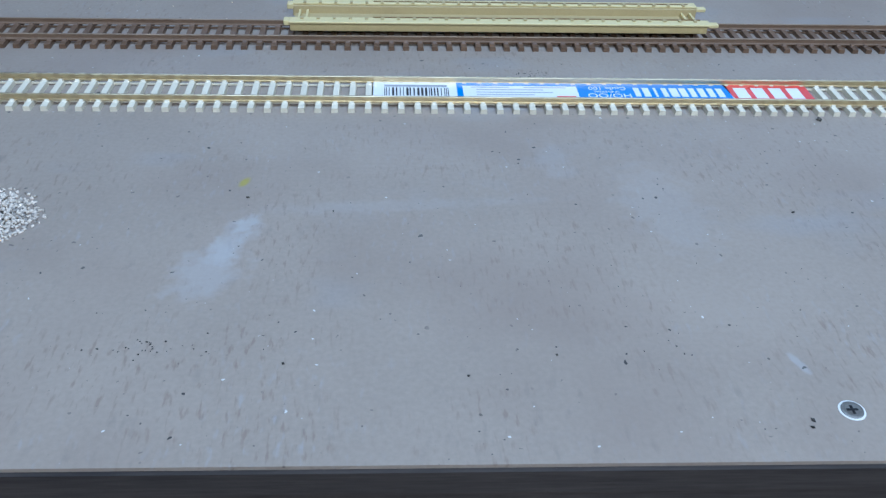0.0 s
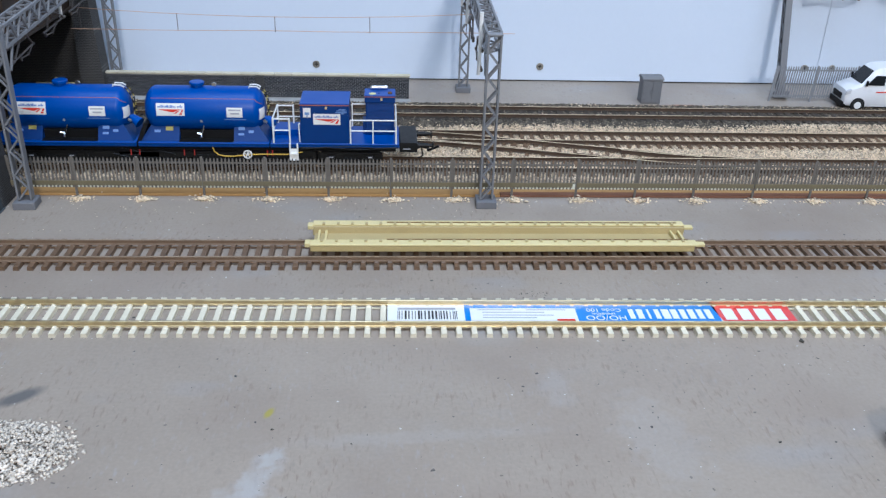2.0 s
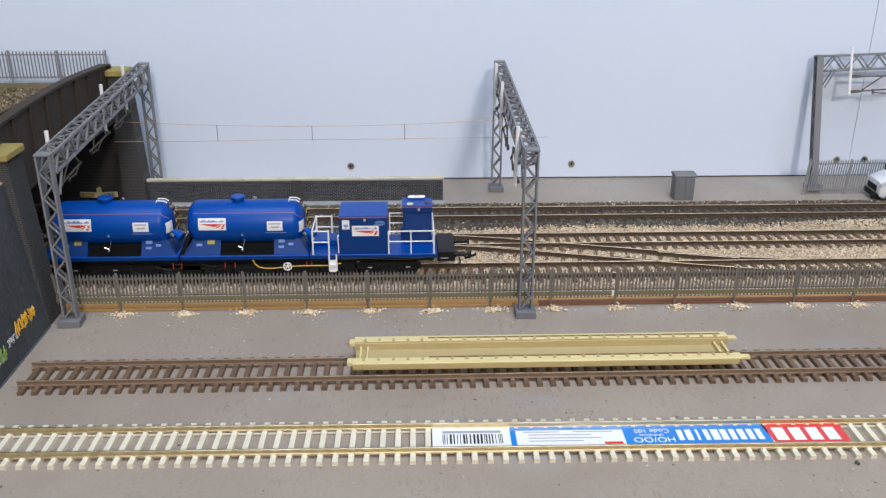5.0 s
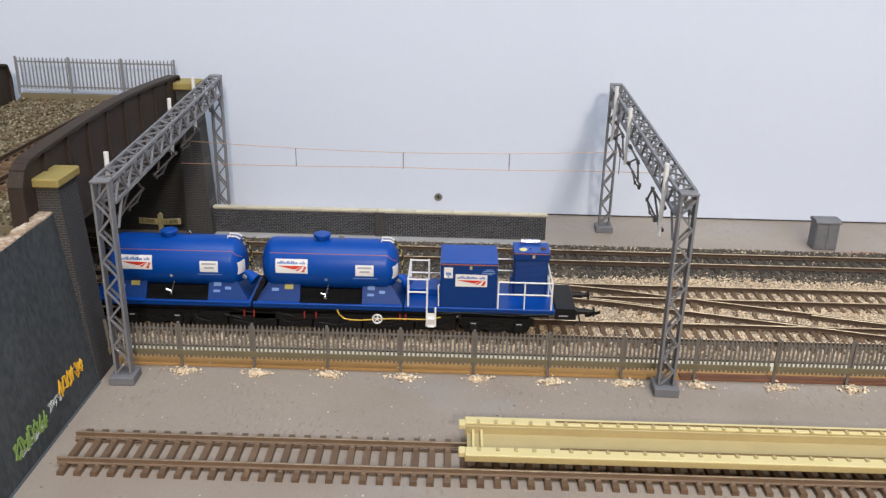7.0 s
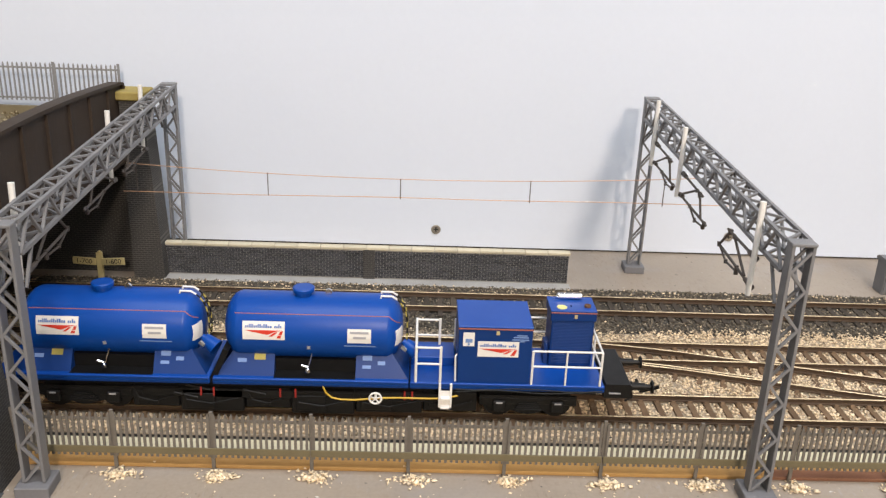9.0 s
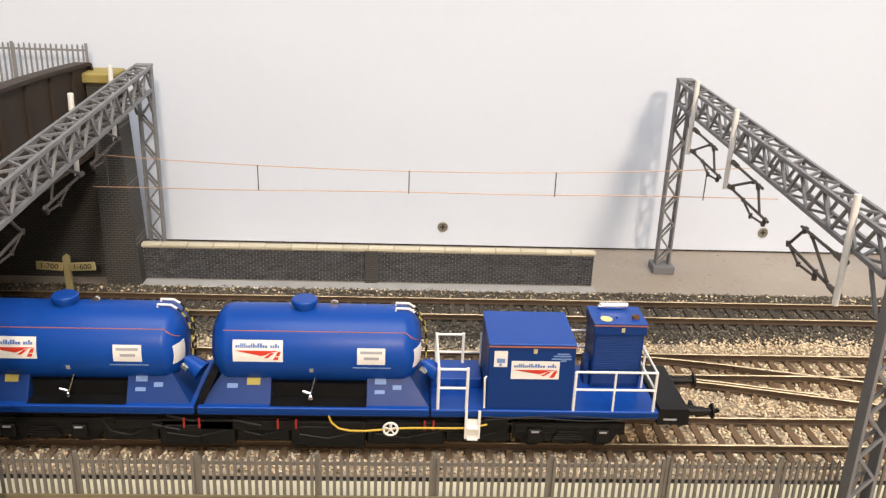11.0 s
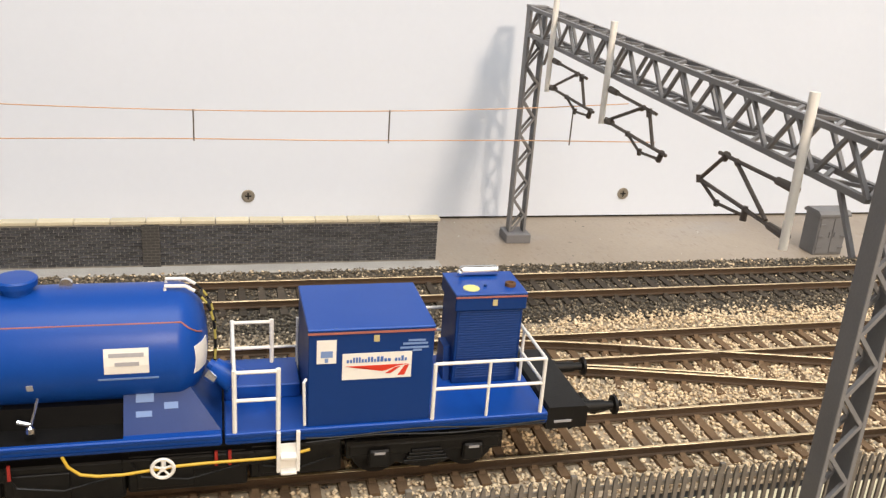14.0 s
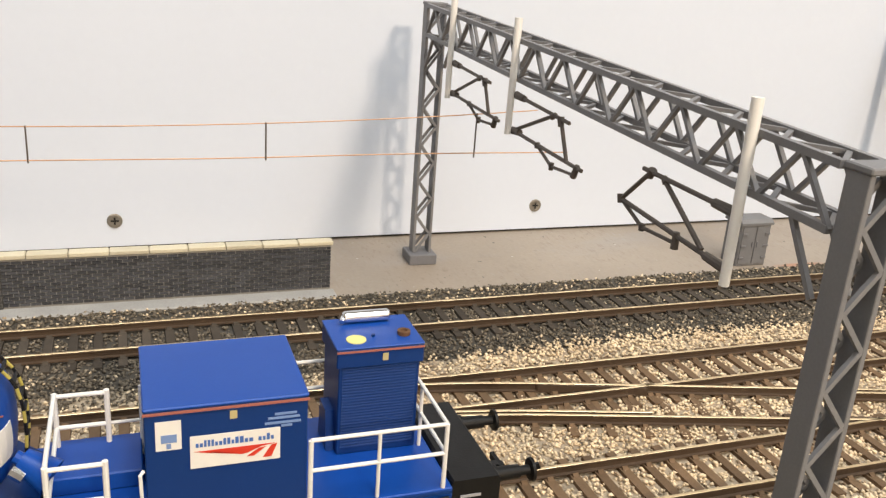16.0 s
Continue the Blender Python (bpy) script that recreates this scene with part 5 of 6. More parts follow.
        def plate(u0, u1, v0, v1, mat, nm):
            q = [slope(u0, v0), slope(u1, v0), slope(u1, v1), slope(u0, v1), slope(u0, v0, 0), slope(u1, v0, 0), slope(u1, v1, 0), slope(u0, v1, 0)]
            part(nm, Shape().add(q, [(0, 1, 2, 3), (7, 6, 5, 4), (0, 4, 5, 1), (1, 5, 6, 2), (2, 6, 7, 3), (3, 7, 4, 0)]), mat, skirt)
        if k == 0:
            plate(xb - 8, xb - 3.6, 0.60, 0.82, DECAL_YELLOW, "yellow_plate")
            plate(xb - 14.5, xb - 11, 0.50, 0.64, DECAL_PALE, "pale_print")
        else:
            plate(xc + 2.6, xc + 6.4, 0.66, 0.86, DECAL_PALE, "pale_print")
            plate(xc + 2.6, xc + 6.0, 0.36, 0.48, DECAL_PALE, "pale_print")
            plate(xc + 8.6, xc + 11.6, 0.50, 0.64, DECAL_PALE, "pale_print")
    part("inner_frame", wbox(Shape(), xb, YF + 7, DK - 0.05, xc, YB - 7, DK + 5.5), BLACK_PLASTIC, wag, "black frame between the cradles")
    part("inner_tray", wbox(Shape(), xb, YF + 1.0, DK, xc, YB - 1.0, DK + 0.25), BLACK_PLASTIC, wag)
    # white valve under the tank
    valve = Shape().tube(W(x0 + 35.4, YF + 5, 31), W(x0 + 34.0, YF + 2.4, 25.5), 0.32, 6).tube(W(x0 + 31.5, YF + 2.2, 27.2), W(x0 + 34.0, YF + 2.2, 26.4), 0.45, 6)
    valve.lathe([(0, 0.5), (0.4, 1.0), (1.6, 0.9), (2.0, 0.4)], W(x0 + 34.0, YF + 2.2, 24.0), "z", 10)
    part("valve", valve, CHROME, wag, "bright metal valve", smooth=True)
    # blue motor housing at the end
    s = Shape().tube(W(x1 + 1.2, YC - 7.5, 34.5), W(x1 + 6.0, YC - 9.5, 31.5), 2.2, 12, 3.4).tube(W(x1 + 0.2, YC - 7.2, 35.2), W(x1 + 1.6, YC - 7.7, 34.3), 1.2, 10)
    motor = part("motor", s, BLUE_PAINT, wag, smooth=True)
    part("motor_nut", Shape().tube(W(x1 - 0.4, YC - 9.4, 33.6), W(x1 + 1.6, YC - 10.2, 32.4), 1.2, 8), CHROME, motor)


tank(-148.2, -77.4)
tank(-227.4, -156.6)

# equipment hut
HX0, HX1, HY0, HY1, HZ = -55.6, -26.9, 494.0, 519.4, 46.5
hut = part("equipment_hut", wbox(Shape(), HX0, HY0, DK, HX1, HY1, HZ - 0.6, 0.2), BLUE_SHADED, wag)
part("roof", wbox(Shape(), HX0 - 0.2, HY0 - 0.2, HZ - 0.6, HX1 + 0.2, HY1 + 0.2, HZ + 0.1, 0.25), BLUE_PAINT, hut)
part("roof_line", wbox(Shape(), HX0 - 0.25, HY0 - 0.3, HZ - 1.2, HX1 + 0.25, HY0 - 0.02, HZ - 0.75), ORANGE_LINE, hut, "thin orange line")
flat_on = lambda zmid, half: (lambda x, v, lift: W(x, HY0 - lift, zmid + v * half))
mark_panel("maker_panel", -48.0, 16.0, 0, hut, flat_on(37.0, 3.3), "white panel with blue blocks and a red wedge")
np_ = plain_panel("number_plate", -53.8, -49.4, flat_on(41.0, 2.9), DECAL_WHITE, hut)
plain_panel("print_bar", -52.9, -50.2, flat_on(40.4, 0.8), DECAL_PALE, np_, 0.2)
plain_panel("print_bar", -52.0, -51.2, flat_on(38.9, 0.5), DECAL_PALE, np_, 0.2)
plain_panel("small_plate", -41.0, -39.7, flat_on(43.9, 0.8), SIGN_CREAM, hut)
for z, a, b in ((43.0, -33.0, -29.0), (42.2, -34.2, -28.4), (41.2, -34.8, -28.2), (40.5, -31.8, -29.8)):
    plain_panel("print_bar", a, b, flat_on(z, 0.24), DECAL_PALE, hut, 0.1)
part("grab_rail", Shape().path([W(-56.3, 493.3, 23), W(-56.6, 493.3, 34), W(-56.0, 494, 34.4)], 0.35, 6), WHITE_PLASTIC, wag, "white grab rail")
part("low_box", wbox(Shape(), -74, 508, DK, -56, 522, DK + 3.8, 0.3), BLUE_PAINT, wag)

# tall radiator cabinet
CX0, CX1, CY0, CY1, CZ = -18.0, 0.6, 510.0, 523.6, 46.8
cab = part("radiator_cabinet", wbox(wbox(Shape(), CX0 + 0.6, CY0, DK, CX1 - 0.6, CY1, CZ - 4.2, 0.2), CX0, CY0 - 0.7, CZ - 4.2, CX1, CY1 + 0.4, CZ, 0.25), BLUE_SHADED, wag)
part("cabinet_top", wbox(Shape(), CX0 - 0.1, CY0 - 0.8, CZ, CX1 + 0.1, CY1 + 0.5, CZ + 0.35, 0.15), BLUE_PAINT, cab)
part("cabinet_line", wbox(Shape(), CX0 - 0.05, CY0 - 0.9, CZ - 0.7, CX1 + 0.05, CY0 - 0.68, CZ - 0.3), ORANGE_LINE, cab)
for i in range(28):
    z = DK + 1.6 + i * 0.68
    part("slat", wprism_x(Shape(), [(CY0 + 0.02, z), (CY0 - 0.26, z + 0.08), (CY0 - 0.2, z + 0.34), (CY0 + 0.02, z + 0.5)], CX0 + 1.4, CX1 - 1.4), BLUE_SHADED, cab)
part("side_duct", wprism_x(Shape(), [(CY0 + 2, DK), (CY0 + 10, DK), (CY0 + 9, DK + 9), (CY0 + 3.5, DK + 9)], CX0 - 1.2, CX0 + 0.7), BLUE_SHADED, cab)
part("small_plate", wbox(Shape(), -8.4, CY0 - 0.85, CZ - 2.9, -7.2, CY0 - 0.68, CZ - 1.3), SIGN_CREAM, cab)
part("silencer", Shape().lathe([(0, 0.9), (0.5, 1.35), (10.0, 1.35), (10.5, 0.9)], W(-14.2, CY1 - 2.0, CZ + 1.75), "x", 16).tube(W(-13.2, CY1 - 2.0, CZ), W(-13.2, CY1 - 2, CZ + 1.6), 0.6, 8).tube(W(-14.6, CY1 - 3.4, CZ + 1.3), W(-14.0, CY1 - 2, CZ + 1.7), 0.6, 8), CHROME, cab, "bright metal silencer", smooth=True)
part("yellow_pad", Shape().lathe([(0, 2.1), (0.2, 2.1), (0.25, 1.6)], W(-13.2, CY0 + 3.0, CZ + 0.35), "z", 24), PAD_YELLOW, cab, "pale yellow round pad")
part("filler_cap", Shape().lathe([(0, 1.4), (0.9, 1.4), (1.0, 0.8), (0.5, 0.7)], W(-2.6, CY0 + 4.0, CZ + 0.35), "z", 18), RUST_CAP, cab, "rusty brown filler cap", smooth=True)
part("pipe", Shape().tube(W(-9.3, CY0 + 4.0, CZ + 0.35), W(-9.3, CY0 + 4.0, CZ + 0.9), 0.4, 8), BLUE_SHADED, cab)

# white handrails
def rails(segs, label=""):
    s = Shape()
    for a, b, r in segs:
        s.tube(W(*a), W(*b), r, 8)
    return part("handrail", s, WHITE_PLASTIC, wag, label or "white plastic handrail", smooth=True)


yr, zt, zm = YF + 0.6, 36.6, 30.0
rails([((-26.2, yr, DK), (-26.2, yr, zt), 0.5), ((-12.8, yr, DK), (-12.8, yr, zt), 0.4), ((1.0, yr, DK), (1.0, yr, zt), 0.5), ((-26.2, yr, zt), (1.0, yr, zt), 0.42), ((-26.2, yr, zm), (1.0, yr, zm), 0.42)])
ye = YB - 0.8
rails([((1.0, yr, zt), (1.0, ye, zt), 0.42), ((1.0, yr, zm), (1.0, ye, zm), 0.42), ((1.0, YC, DK), (1.0, YC, zt), 0.42), ((1.0, ye, DK), (1.0, ye, zt), 0.5)])
rails([((1.0, ye, zt), (-26.2, ye, zt), 0.42), ((1.0, ye, zm), (-26.2, ye, zm), 0.42), ((-26.2, ye, DK), (-26.2, ye, zt), 0.45)])
lx0, lx1 = -71.8, -62.2
rails([((lx0, yr, DK), (lx0, yr, 37.6), 0.55), ((lx1, yr, DK), (lx1, yr, 37.6), 0.55), ((lx0, yr, 37.0), (lx1, yr, 37.0), 0.45), ((lx0, yr, 30.0), (lx1, yr, 30.0), 0.45)])
yq = YF + 26.5
rails([((lx0, yq, DK), (lx0, yq, 37.6), 0.55), ((lx1, yq, DK), (lx1, yq, 37.6), 0.55), ((lx0, yq, 37.0), (lx1, yq, 37.0), 0.45), ((lx0, yq, 30.0), (lx1, yq, 30.0), 0.45)])
rails([((lx0, yr, 37.4), (lx0, yq, 37.4), 0.45), ((lx0, yr, 30.0), (lx0, yq, 30.0), 0.45), ((lx1, yq, 30.0), (lx1 + 6.4, yq, 30.0), 0.35), ((lx1 + 6.4, yq, DK), (lx1 + 6.4, yq, 37.8), 0.45)])

# white access steps, handbrake wheel, yellow hose
st = Shape()
for x in (-62.2, -57.8):
    wbox(st, x - 0.45, YF - 1.6, 11.8, x + 0.45, YF - 0.6, 22.4, 0.12)
for z in (12.0, 16.0):
    wbox(st, -61.8, YF - 3.0, z, -58.2, YF - 0.7, z + 0.7, 0.12)
wbox(st, -61.8, YF - 0.9, 12, -58.2, YF - 0.55, 19)
part("access_steps", st, WHITE_PLASTIC, wag, "white plastic access steps")
hw = Shape()
c = W(-87.4, YF - 1.6, 15.4)
N = 24
ring = [(c[0] + 2.35 * math.cos(2 * math.pi * i / N), c[1], c[2] + 2.35 * math.sin(2 * math.pi * i / N)) for i in range(N + 1)]
hw.path(ring, 0.42, 6)
for i in range(5):
    a = 2 * math.pi * i / 5 + 0.3
    hw.tube(c, (c[0] + 2.3 * math.cos(a), c[1], c[2] + 2.3 * math.sin(a)), 0.28, 6)
hw.tube((c[0], c[1] - 0.5, c[2]), (c[0], c[1] + 3.5, c[2]), 0.55, 8)
part("handbrake_wheel", hw, WHITE_PLASTIC, wag, "white spoked handbrake wheel", smooth=True)
part("hose", Shape().path([W(x, YF - 0.4, z) for x, z in ((-108, 19.4), (-107, 16.8), (-104.6, 14.6), (-101, 13.9), (-96, 13.8), (-90, 14.4), (-84, 15.0), (-78, 15.2), (-66, 15.2), (-61, 15.4), (-55, 16.8))], 0.36, 6), YELLOW_HOSE, wag, "yellow rubber hose", smooth=True)
for x in (-76, -73, -125, -119, -156, -151):
    part("coupling_tap", Shape().tube(W(x, YF + 0.6, 17.5), W(x, YF + 0.2, 14.0), 0.4, 6), RED_BUFFER, wag, "small red tap")
for x, z in ((-162, 17.5), (-167, 14), (-140, 16)):
    part("brake_pipe", Shape().tube(W(x, YF + 2, z), W(x + 9, YF + 2, z - 2.0), 0.5, 6), BLACK_PLASTIC, wag)


def bogie(xc):
    b = part("bogie", wbox(wbox(wbox(Shape(), xc - 19, YC - 13.5, 11.2, xc + 19, YC - 11.2, 14.4, 0.4), xc - 19, YC + 11.2, 11.2, xc + 19, YC + 13.5, 14.4, 0.4), xc - 4, YC - 11.2, 10, xc + 4, YC + 11.2, 15), BLACK_PLASTIC, wag)
    for dx in (-11.7, 11.7):
        for sy in (-1, 1):
            w = part("wheel", Shape().lathe([(-1.2, 5.2), (-1.2, 6.4), (-0.6, 6.4), (-0.4, 5.9), (1.3, 5.8), (1.3, 2.0), (0.8, 1.2)], W(xc + dx, YC + sy * 8.6, 4.75 + 5.9), "y", 24), BLACK_PLASTIC, b, smooth=True)
            box = wbox(Shape(), xc + dx - 2.6, YC + sy * 14.0 - 0.9, 8.6, xc + dx + 2.6, YC + sy * 14.0 + 0.9, 13.4, 0.5)
            part("axlebox", box, BLACK_PLASTIC, b)
            if sy < 0:
                part("axlebox_plate", wbox(Shape(), xc + dx - 1.3, YC - 15.1, 12.4, xc + dx + 1.3, YC - 14.85, 13.0), DECAL_GREY, b)
        part("axle", Shape().tube(W(xc + dx, YC - 8, 10.6), W(xc + dx, YC + 8, 10.6), 0.9, 8), BLACK_PLASTIC, b)
    for sy in (-1, 1):
        # curved side frame dipping between the wheels
        low = [(xc - 19.5 + 39 * i / 16, 9.4 - 2.6 * math.exp(-((39 * i / 16 - 19.5) / 6.0) ** 2) + 1.6 * math.exp(-((abs(39 * i / 16 - 19.5) - 18.5) / 4.0) ** 2)) for i in range(17)]
        part("side_frame", wprism_y(Shape(), low + [(xc + 19.5, 15.2), (xc - 19.5, 15.2)], YC + sy * 12.6 - 0.5, YC + sy * 12.6 + 0.5), BLACK_PLASTIC, b)
    part("bogie_pan", wbox(Shape(), xc - 18, YC - 7, 7.2, xc + 18, YC + 7, 14.5), BLACK_PLASTIC, b)
    spring = Shape()
    for i in range(4):
        wbox(spring, xc - 5.5 + i * 0.6, YC - 14.2, 9.0 + i * 0.95, xc + 5.5 - i * 0.6, YC - 13.2, 9.7 + i * 0.95, 0.1)
    part("spring", spring, BLACK_PLASTIC, b)


bogie(-26.4)
bogie(-203.0)

for z, ph in ((20.2, 0.0), (19.2, 1.7)):
    part("deck_cable", Shape().path([W(x, YF - 0.75, z + 0.45 * math.sin(x * 0.16 + ph)) for x in range(-56, 3, 2)], 0.22, 6), BLACK_PLASTIC, wag, "thin black cable", smooth=True)

# headstock, black end box, buffers and coupling
endb = part("headstock", wprism_y(Shape(), [(3.2, 16.6), (14.0, 16.6), (14.0, 22.0), (13.5, 22.6), (3.7, 22.6), (3.2, 22.0)], 494.2, 525.6), BLACK_PLASTIC, wag, "black end box")
part("number_bar", wbox(Shape(), 5.2, 494.0, 18.4, 9.8, 494.19, 19.0), DECAL_GREY, endb)
for sy in (-1, 1):
    bf = part("buffer", Shape().lathe([(0, 2.1), (1.2, 2.1), (1.3, 1.6), (6.6, 1.5), (6.7, 1.1), (9.0, 1.1), (9.2, 2.5), (9.8, 2.7), (10.1, 1.8)], W(14.0, YC + sy * 10.6, 19.2), "x", 20), BLACK_PLASTIC, endb, smooth=True)
part("coupling", Shape().bar(W(14, YC, 15.0), W(22, YC, 13.8), 1.8, 1.2).bar(W(21, YC - 4.5, 13.8), W(21, YC + 4.5, 13.8), 1.0, 1.6).bar(W(21, YC - 4.5, 13.8), W(27.5, YC - 7.2, 17.5), 0.9, 1.4).path([W(14, YC - 3, 18), W(17, YC - 3, 15), W(18, YC - 3.4, 10), W(15, YC - 3.4, 8.4)], 0.5, 6), BLACK_PLASTIC, endb)
part("red_tap", Shape().tube(W(14, YC - 4.6, 17.4), W(16.2, YC - 4.9, 17.0), 0.5, 6), RED_BUFFER, endb)


# ---- relay cabinet on the platform ----
rc = thing("relay_cabinet", 202.8, 655.0, 0, "grey plastic trackside cabinet with two doors", "cabinet")
rc.scale = (0.9, 0.9, 1.0)
part("body", Shape().box(-8.6, -6.0, 0, 8.6, 6.0, 19.2, 0.3), CABINET_GREY, rc)
part("lid", Shape().prism([(-6.8, 19.0), (6.8, 19.0), (6.8, 20.0), (4.6, 21.4), (-4.6, 21.4), (-6.8, 20.0)], "x", -9.4, 9.4), CABINET_GREY, rc)
for sx in (-1, 1):
    d = part("door", Shape().box(sx * 4.1 - 3.8, -6.5, 1.2, sx * 4.1 + 3.8, -5.9, 18.2, 0.15), CABINET_GREY, rc)
    part("handle", Shape().box(sx * 1.4 - 0.35, -7.0, 9, sx * 1.4 + 0.35, -6.5, 11.6, 0.1), BASE_GREY, d)
    for z in (4, 9.5, 15):
        part("hinge", Shape().box(sx * 6.6 - 1.4, -6.9, z - 0.35, sx * 6.6 + 1.4, -6.45, z + 0.35), BASE_GREY, d)


# ---- vehicles ----
def wheel(parent, x, y, r, w):
    t = part("wheel", Shape().lathe([(-w / 2, r * 0.6), (-w / 2, r * 0.94), (-w / 2 + 0.4, r), (w / 2 - 0.4, r), (w / 2, r * 0.94), (w / 2, r * 0.6)], (x, y, r), "y", 28), TYRE_BLACK, parent, smooth=True)
    s = -1 if y < 0 else 1
    part("hub", Shape().lathe([(0, r * 0.62), (0.25, r * 0.6), (0.3, r * 0.25), (0.6, r * 0.2)] if s > 0 else [(0, r * 0.62), (-0.25, r * 0.6), (-0.3, r * 0.25), (-0.6, r * 0.2)], (x, y + s * w / 2, r), "y", 18), CARD_WHITE if w > 3.2 else CHROME, t, smooth=True)


def loft(sections, mats):
    """A vehicle body: outlines across the width at stations along x."""
    s = Shape()
    n = len(sections[0][1])
    v = [(x, y, z) for x, pts in sections for y, z in pts]
    f = [(k * n + i, k * n + (i + 1) % n, (k + 1) * n + (i + 1) % n, (k + 1) * n + i) for k in range(len(sections) - 1) for i in range(n)]
    k = (len(sections) - 1) * n
    f += [tuple(range(n))[::-1], tuple(range(k, k + n))]
    return s.add(v, f)


def ring(w, z0, z1, tuck):
    """Rounded outline of a body section, narrower at the top."""
    return [(-w * 0.92, z0), (w * 0.92, z0), (w, z0 + (z1 - z0) * 0.15), (w, z0 + (z1 - z0) * 0.5), (w * tuck, z1 - (z1 - z0) * 0.12), (w * tuck * 0.82, z1), (-w * tuck * 0.82, z1), (-w * tuck, z1 - (z1 - z0) * 0.12), (-w, z0 + (z1 - z0) * 0.5), (-w, z0 + (z1 - z0) * 0.15)]


van = thing("van", 354, 651.5, 0, "white high-roof delivery van parked on the platform", "van")
van.rotation_euler = (0, 0, radians(-3))
vb = part("body", loft([(0.0, ring(10.5, 6, 12.5, 0.96)), (0.9, ring(12.0, 4.2, 16, 0.94)), (6, ring(12.7, 3.6, 18.6, 0.93)), (11.5, ring(12.8, 3.4, 20.6, 0.92)), (15.5, ring(12.8, 3.4, 25.6, 0.88)), (20.5, ring(12.8, 3.4, 31.6, 0.86)), (25, ring(12.8, 3.4, 33.6, 0.88)), (34, ring(12.8, 3.4, 34.6, 0.9)), (72, ring(12.8, 3.6, 34.6, 0.9)), (74, ring(12.0, 5, 33.5, 0.88))], VAN_WHITE), VAN_WHITE, van, "white painted body", smooth=True)
part("windscreen", Shape().add([(11.8, -10.0, 21.1), (11.8, 10.0, 21.1), (20.0, 9.0, 31.2), (20.0, -9.0, 31.2), (12.4, -10.0, 20.4), (12.4, 10.0, 20.4), (20.6, 9.0, 30.5), (20.6, -9.0, 30.5)], [(0, 1, 2, 3), (7, 6, 5, 4), (0, 4, 5, 1), (1, 5, 6, 2), (2, 6, 7, 3), (3, 7, 4, 0)]), GLASS_DARK, vb, "dark windscreen")
for sy in (-1, 1):
    win = [(15.5, 20.6), (29, 20.6), (29, 28.2), (21.5, 28.2)]
    part("side_window", Shape().prism(win, "y", sy * 12.95, sy * 12.2), GLASS_DARK, vb, "dark side window")
    part("side_window", Shape().prism([(30.4, 20.6), (33, 20.6), (33, 28.2), (30.4, 28.2)], "y", sy * 12.95, sy * 12.2), GLASS_DARK, vb, "dark side window")
    part("headlight", Shape().prism([(0.4, 12.4), (4.2, 13.8), (4.6, 17.0), (1.0, 15.2)], "y", sy * 12.75, sy * 9.2), LAMP_CLEAR, vb, "clear headlamp")
    part("mirror", Shape().box(14, sy * 13.0 - (1.8 if sy < 0 else 0), 20, 15.6, sy * 13.0 + (0 if sy < 0 else 1.8), 24.4, 0.3), BLACK_PLASTIC, vb)
    part("side_stripe", Shape().prism([(24, 14.6), (40, 15.4), (40, 16.4), (24, 15.6)], "y", sy * 12.92, sy * 12.6), DECAL_RED, vb, "faint red side stripe")
    for x in (11.5, 60):
        part("wheel_arch", Shape().lathe([(-0.4, 5.6), (0.4, 5.6)], (x, sy * 12.6, 4.8), "y", 24), TYRE_BLACK, vb)
        wheel(van, x, sy * 11.6, 4.5, 3.4)
part("bumper", Shape().box(-0.9, -11.6, 2.6, 3.0, 11.6, 7.0, 0.6).box(-0.6, -7.5, 8.0, 0.6, 7.5, 12.6, 0.3), BLACK_PLASTIC, van)
part("bonnet_line", Shape().box(0.3, -8.2, 13.2, 1.0, 8.2, 13.6), BLACK_PLASTIC, van)

car = thing("car", 179, 234, 0, "silver-grey saloon car parked on the grey board", "car")
car.rotation_euler = (0, 0, radians(-6))
cb = part("body", loft([(0.0, ring(7.6, 3.4, 7.6, 0.9)), (0.8, ring(9.6, 2.6, 8.9, 0.9)), (3, ring(11.0, 2.3, 9.9, 0.9)), (9, ring(11.4, 2.2, 11.2, 0.9)), (17, ring(11.5, 2.2, 12.2, 0.88)), (24, ring(11.5, 2.2, 18.0, 0.76)), (31, ring(11.5, 2.2, 18.8, 0.76)), (40, ring(11.5, 2.2, 18.0, 0.76)), (48, ring(11.4, 2.3, 13.0, 0.86)), (57, ring(10.8, 2.6, 12.0, 0.88)), (59, ring(9.6, 3.4, 10.6, 0.88))], CAR_SILVER), CAR_SILVER, car, "silver painted body", smooth=True)
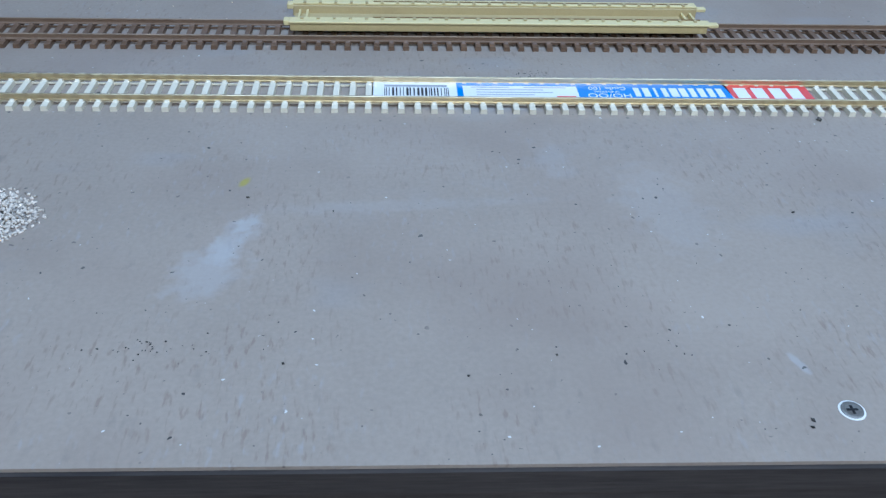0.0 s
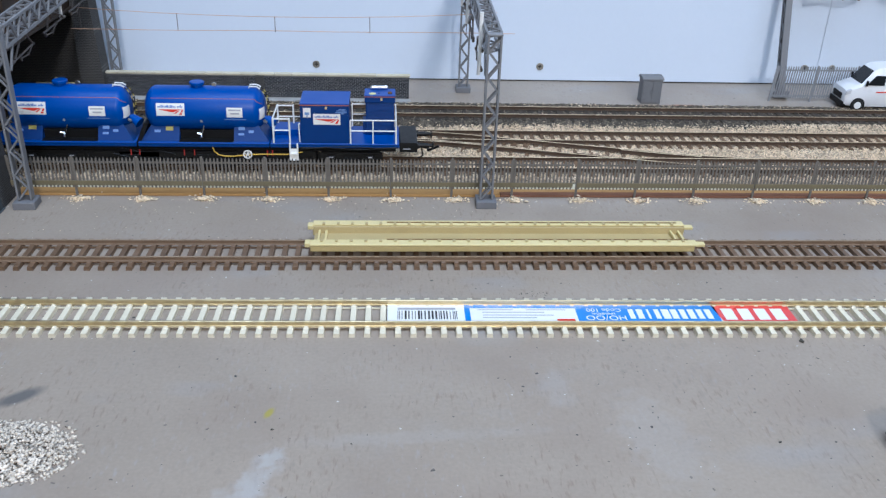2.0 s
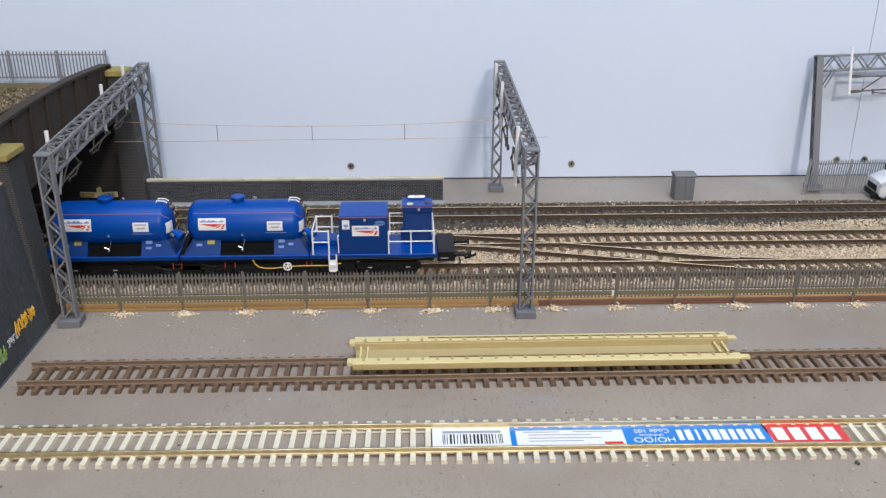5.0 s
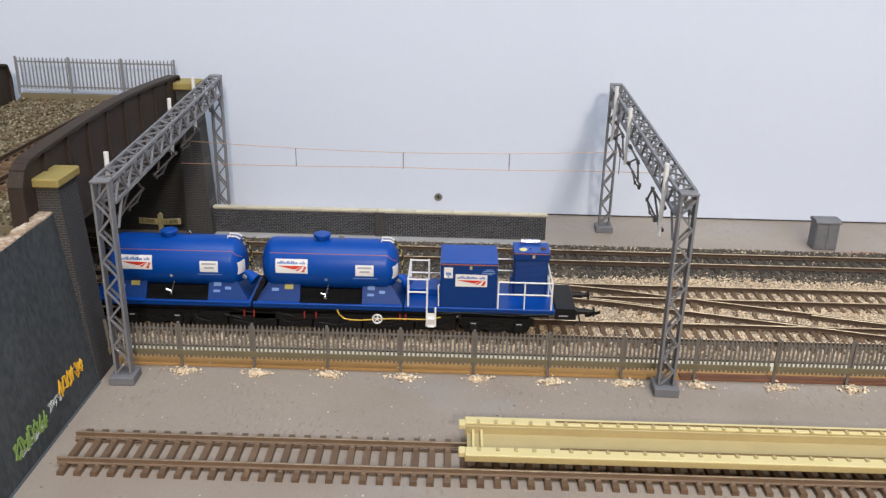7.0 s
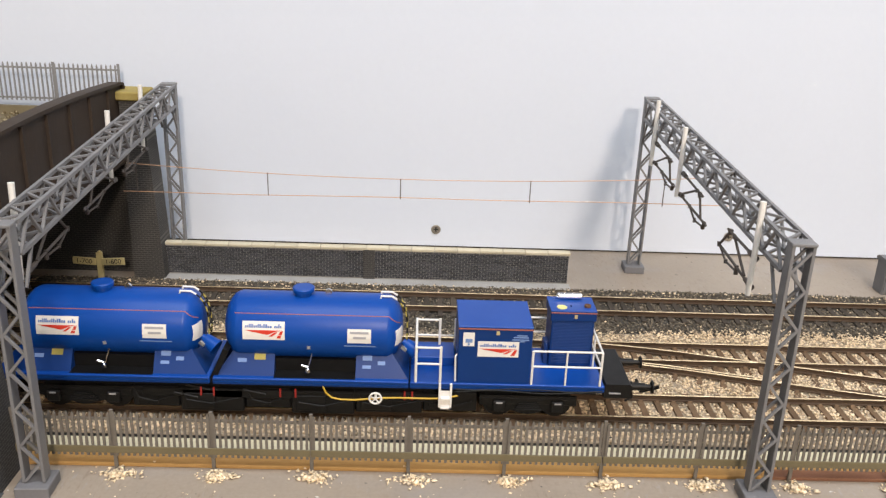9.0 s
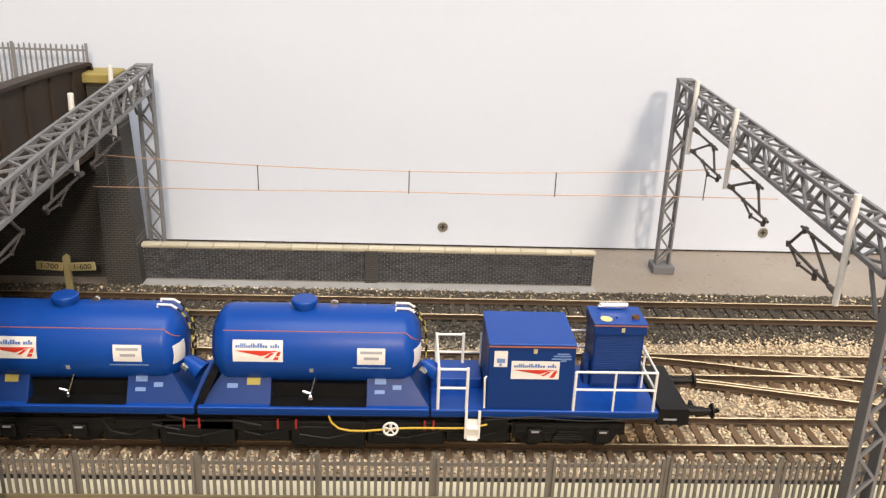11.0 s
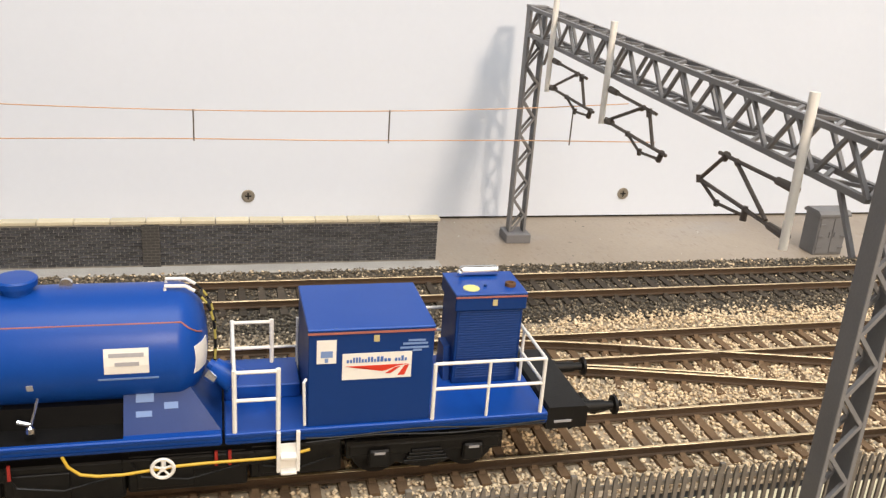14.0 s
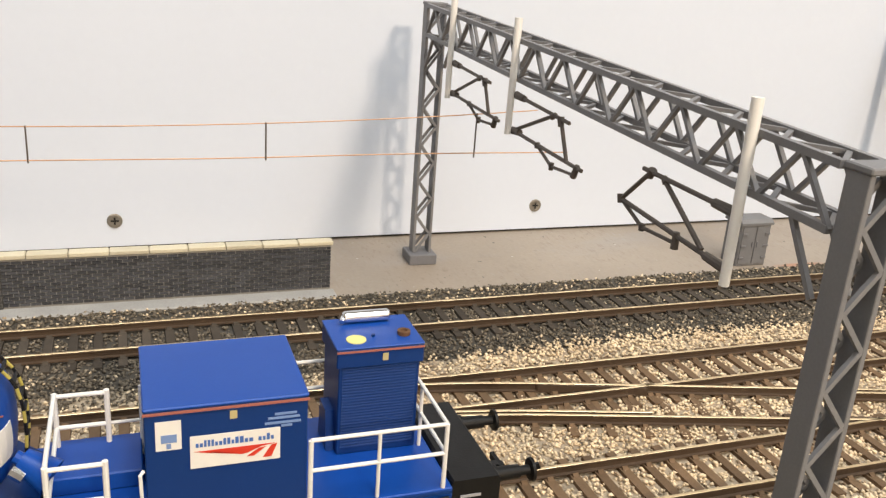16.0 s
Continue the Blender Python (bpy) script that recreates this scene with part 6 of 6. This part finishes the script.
part("windscreen", Shape().add([(17.2, -9.0, 12.8), (17.2, 9.0, 12.8), (23.6, 7.4, 17.8), (23.6, -7.4, 17.8), (17.8, -9.0, 12.2), (17.8, 9.0, 12.2), (24.2, 7.4, 17.2), (24.2, -7.4, 17.2)], [(0, 1, 2, 3), (7, 6, 5, 4), (0, 4, 5, 1), (1, 5, 6, 2), (2, 6, 7, 3), (3, 7, 4, 0)]), GLASS_DARK, cb, "dark windscreen")
part("bumper", Shape().box(-0.8, -8.4, 2.4, 1.6, 8.4, 4.6, 0.5).box(-0.4, -6.0, 5.4, 0.5, 6.0, 7.2, 0.2), BLACK_PLASTIC, car)
for sy in (-1, 1):
    part("headlight", Shape().prism([(0.2, 6.0), (2.8, 6.6), (2.8, 8.6), (0.6, 7.8)], "y", sy * 10.6, sy * 6.4), LAMP_CLEAR, cb, "clear headlamp")
    part("side_window", Shape().prism([(21, 12.6), (43, 12.6), (39, 17.0), (25.5, 17.0)], "y", sy * 10.2, sy * 9.0), GLASS_DARK, cb, "dark side window")
    for x in (10.5, 47):
        wheel(car, x, sy * 10.0, 4.1, 3.0)

# ---- bricks of the low wall, last ----
BRICK_MESH = Shape().box(-BRICK_L / 2 + 0.14, -0.3, -COURSE / 2 + 0.15, BRICK_L / 2 - 0.14, 0.5, COURSE / 2 - 0.15, 0.06).mesh("brick", BRICK_PIECE)
rest = Shape()
rows, cols = 14, 69
count = 0
for r in range(rows):
    z = 1.9 + COURSE * (r + 0.5)
    for c in range(cols + 1):
        x = (c + (0.5 if r % 2 else 0.0)) * BRICK_L + BRICK_L / 2
        if x + BRICK_L / 2 > WALL_X1 - WALL_X0 + 0.1:
            continue
        out = random.uniform(-0.08, 0.06)
        if r % 2 and c == 0:
            for a in (0.1, WALL_X1 - WALL_X0 - BRICK_L / 2 + 0.14):
                rest.box(a, -0.2 + out, z - COURSE / 2 + 0.15, a + BRICK_L / 2 - 0.24, 0.5, z + COURSE / 2 - 0.15)
        if x > 126 and count < 300:
            piece("brick", BRICK_MESH, low_wall, x, 0.1 + out, z)
            count += 1
        else:
            rest.box(x - BRICK_L / 2 + 0.14, -0.2 + out, z - COURSE / 2 + 0.15, x + BRICK_L / 2 - 0.14, 0.5, z + COURSE / 2 - 0.15)
tagged(part("brickwork", rest, BRICK_JOINED, low_wall), kind="stuff")
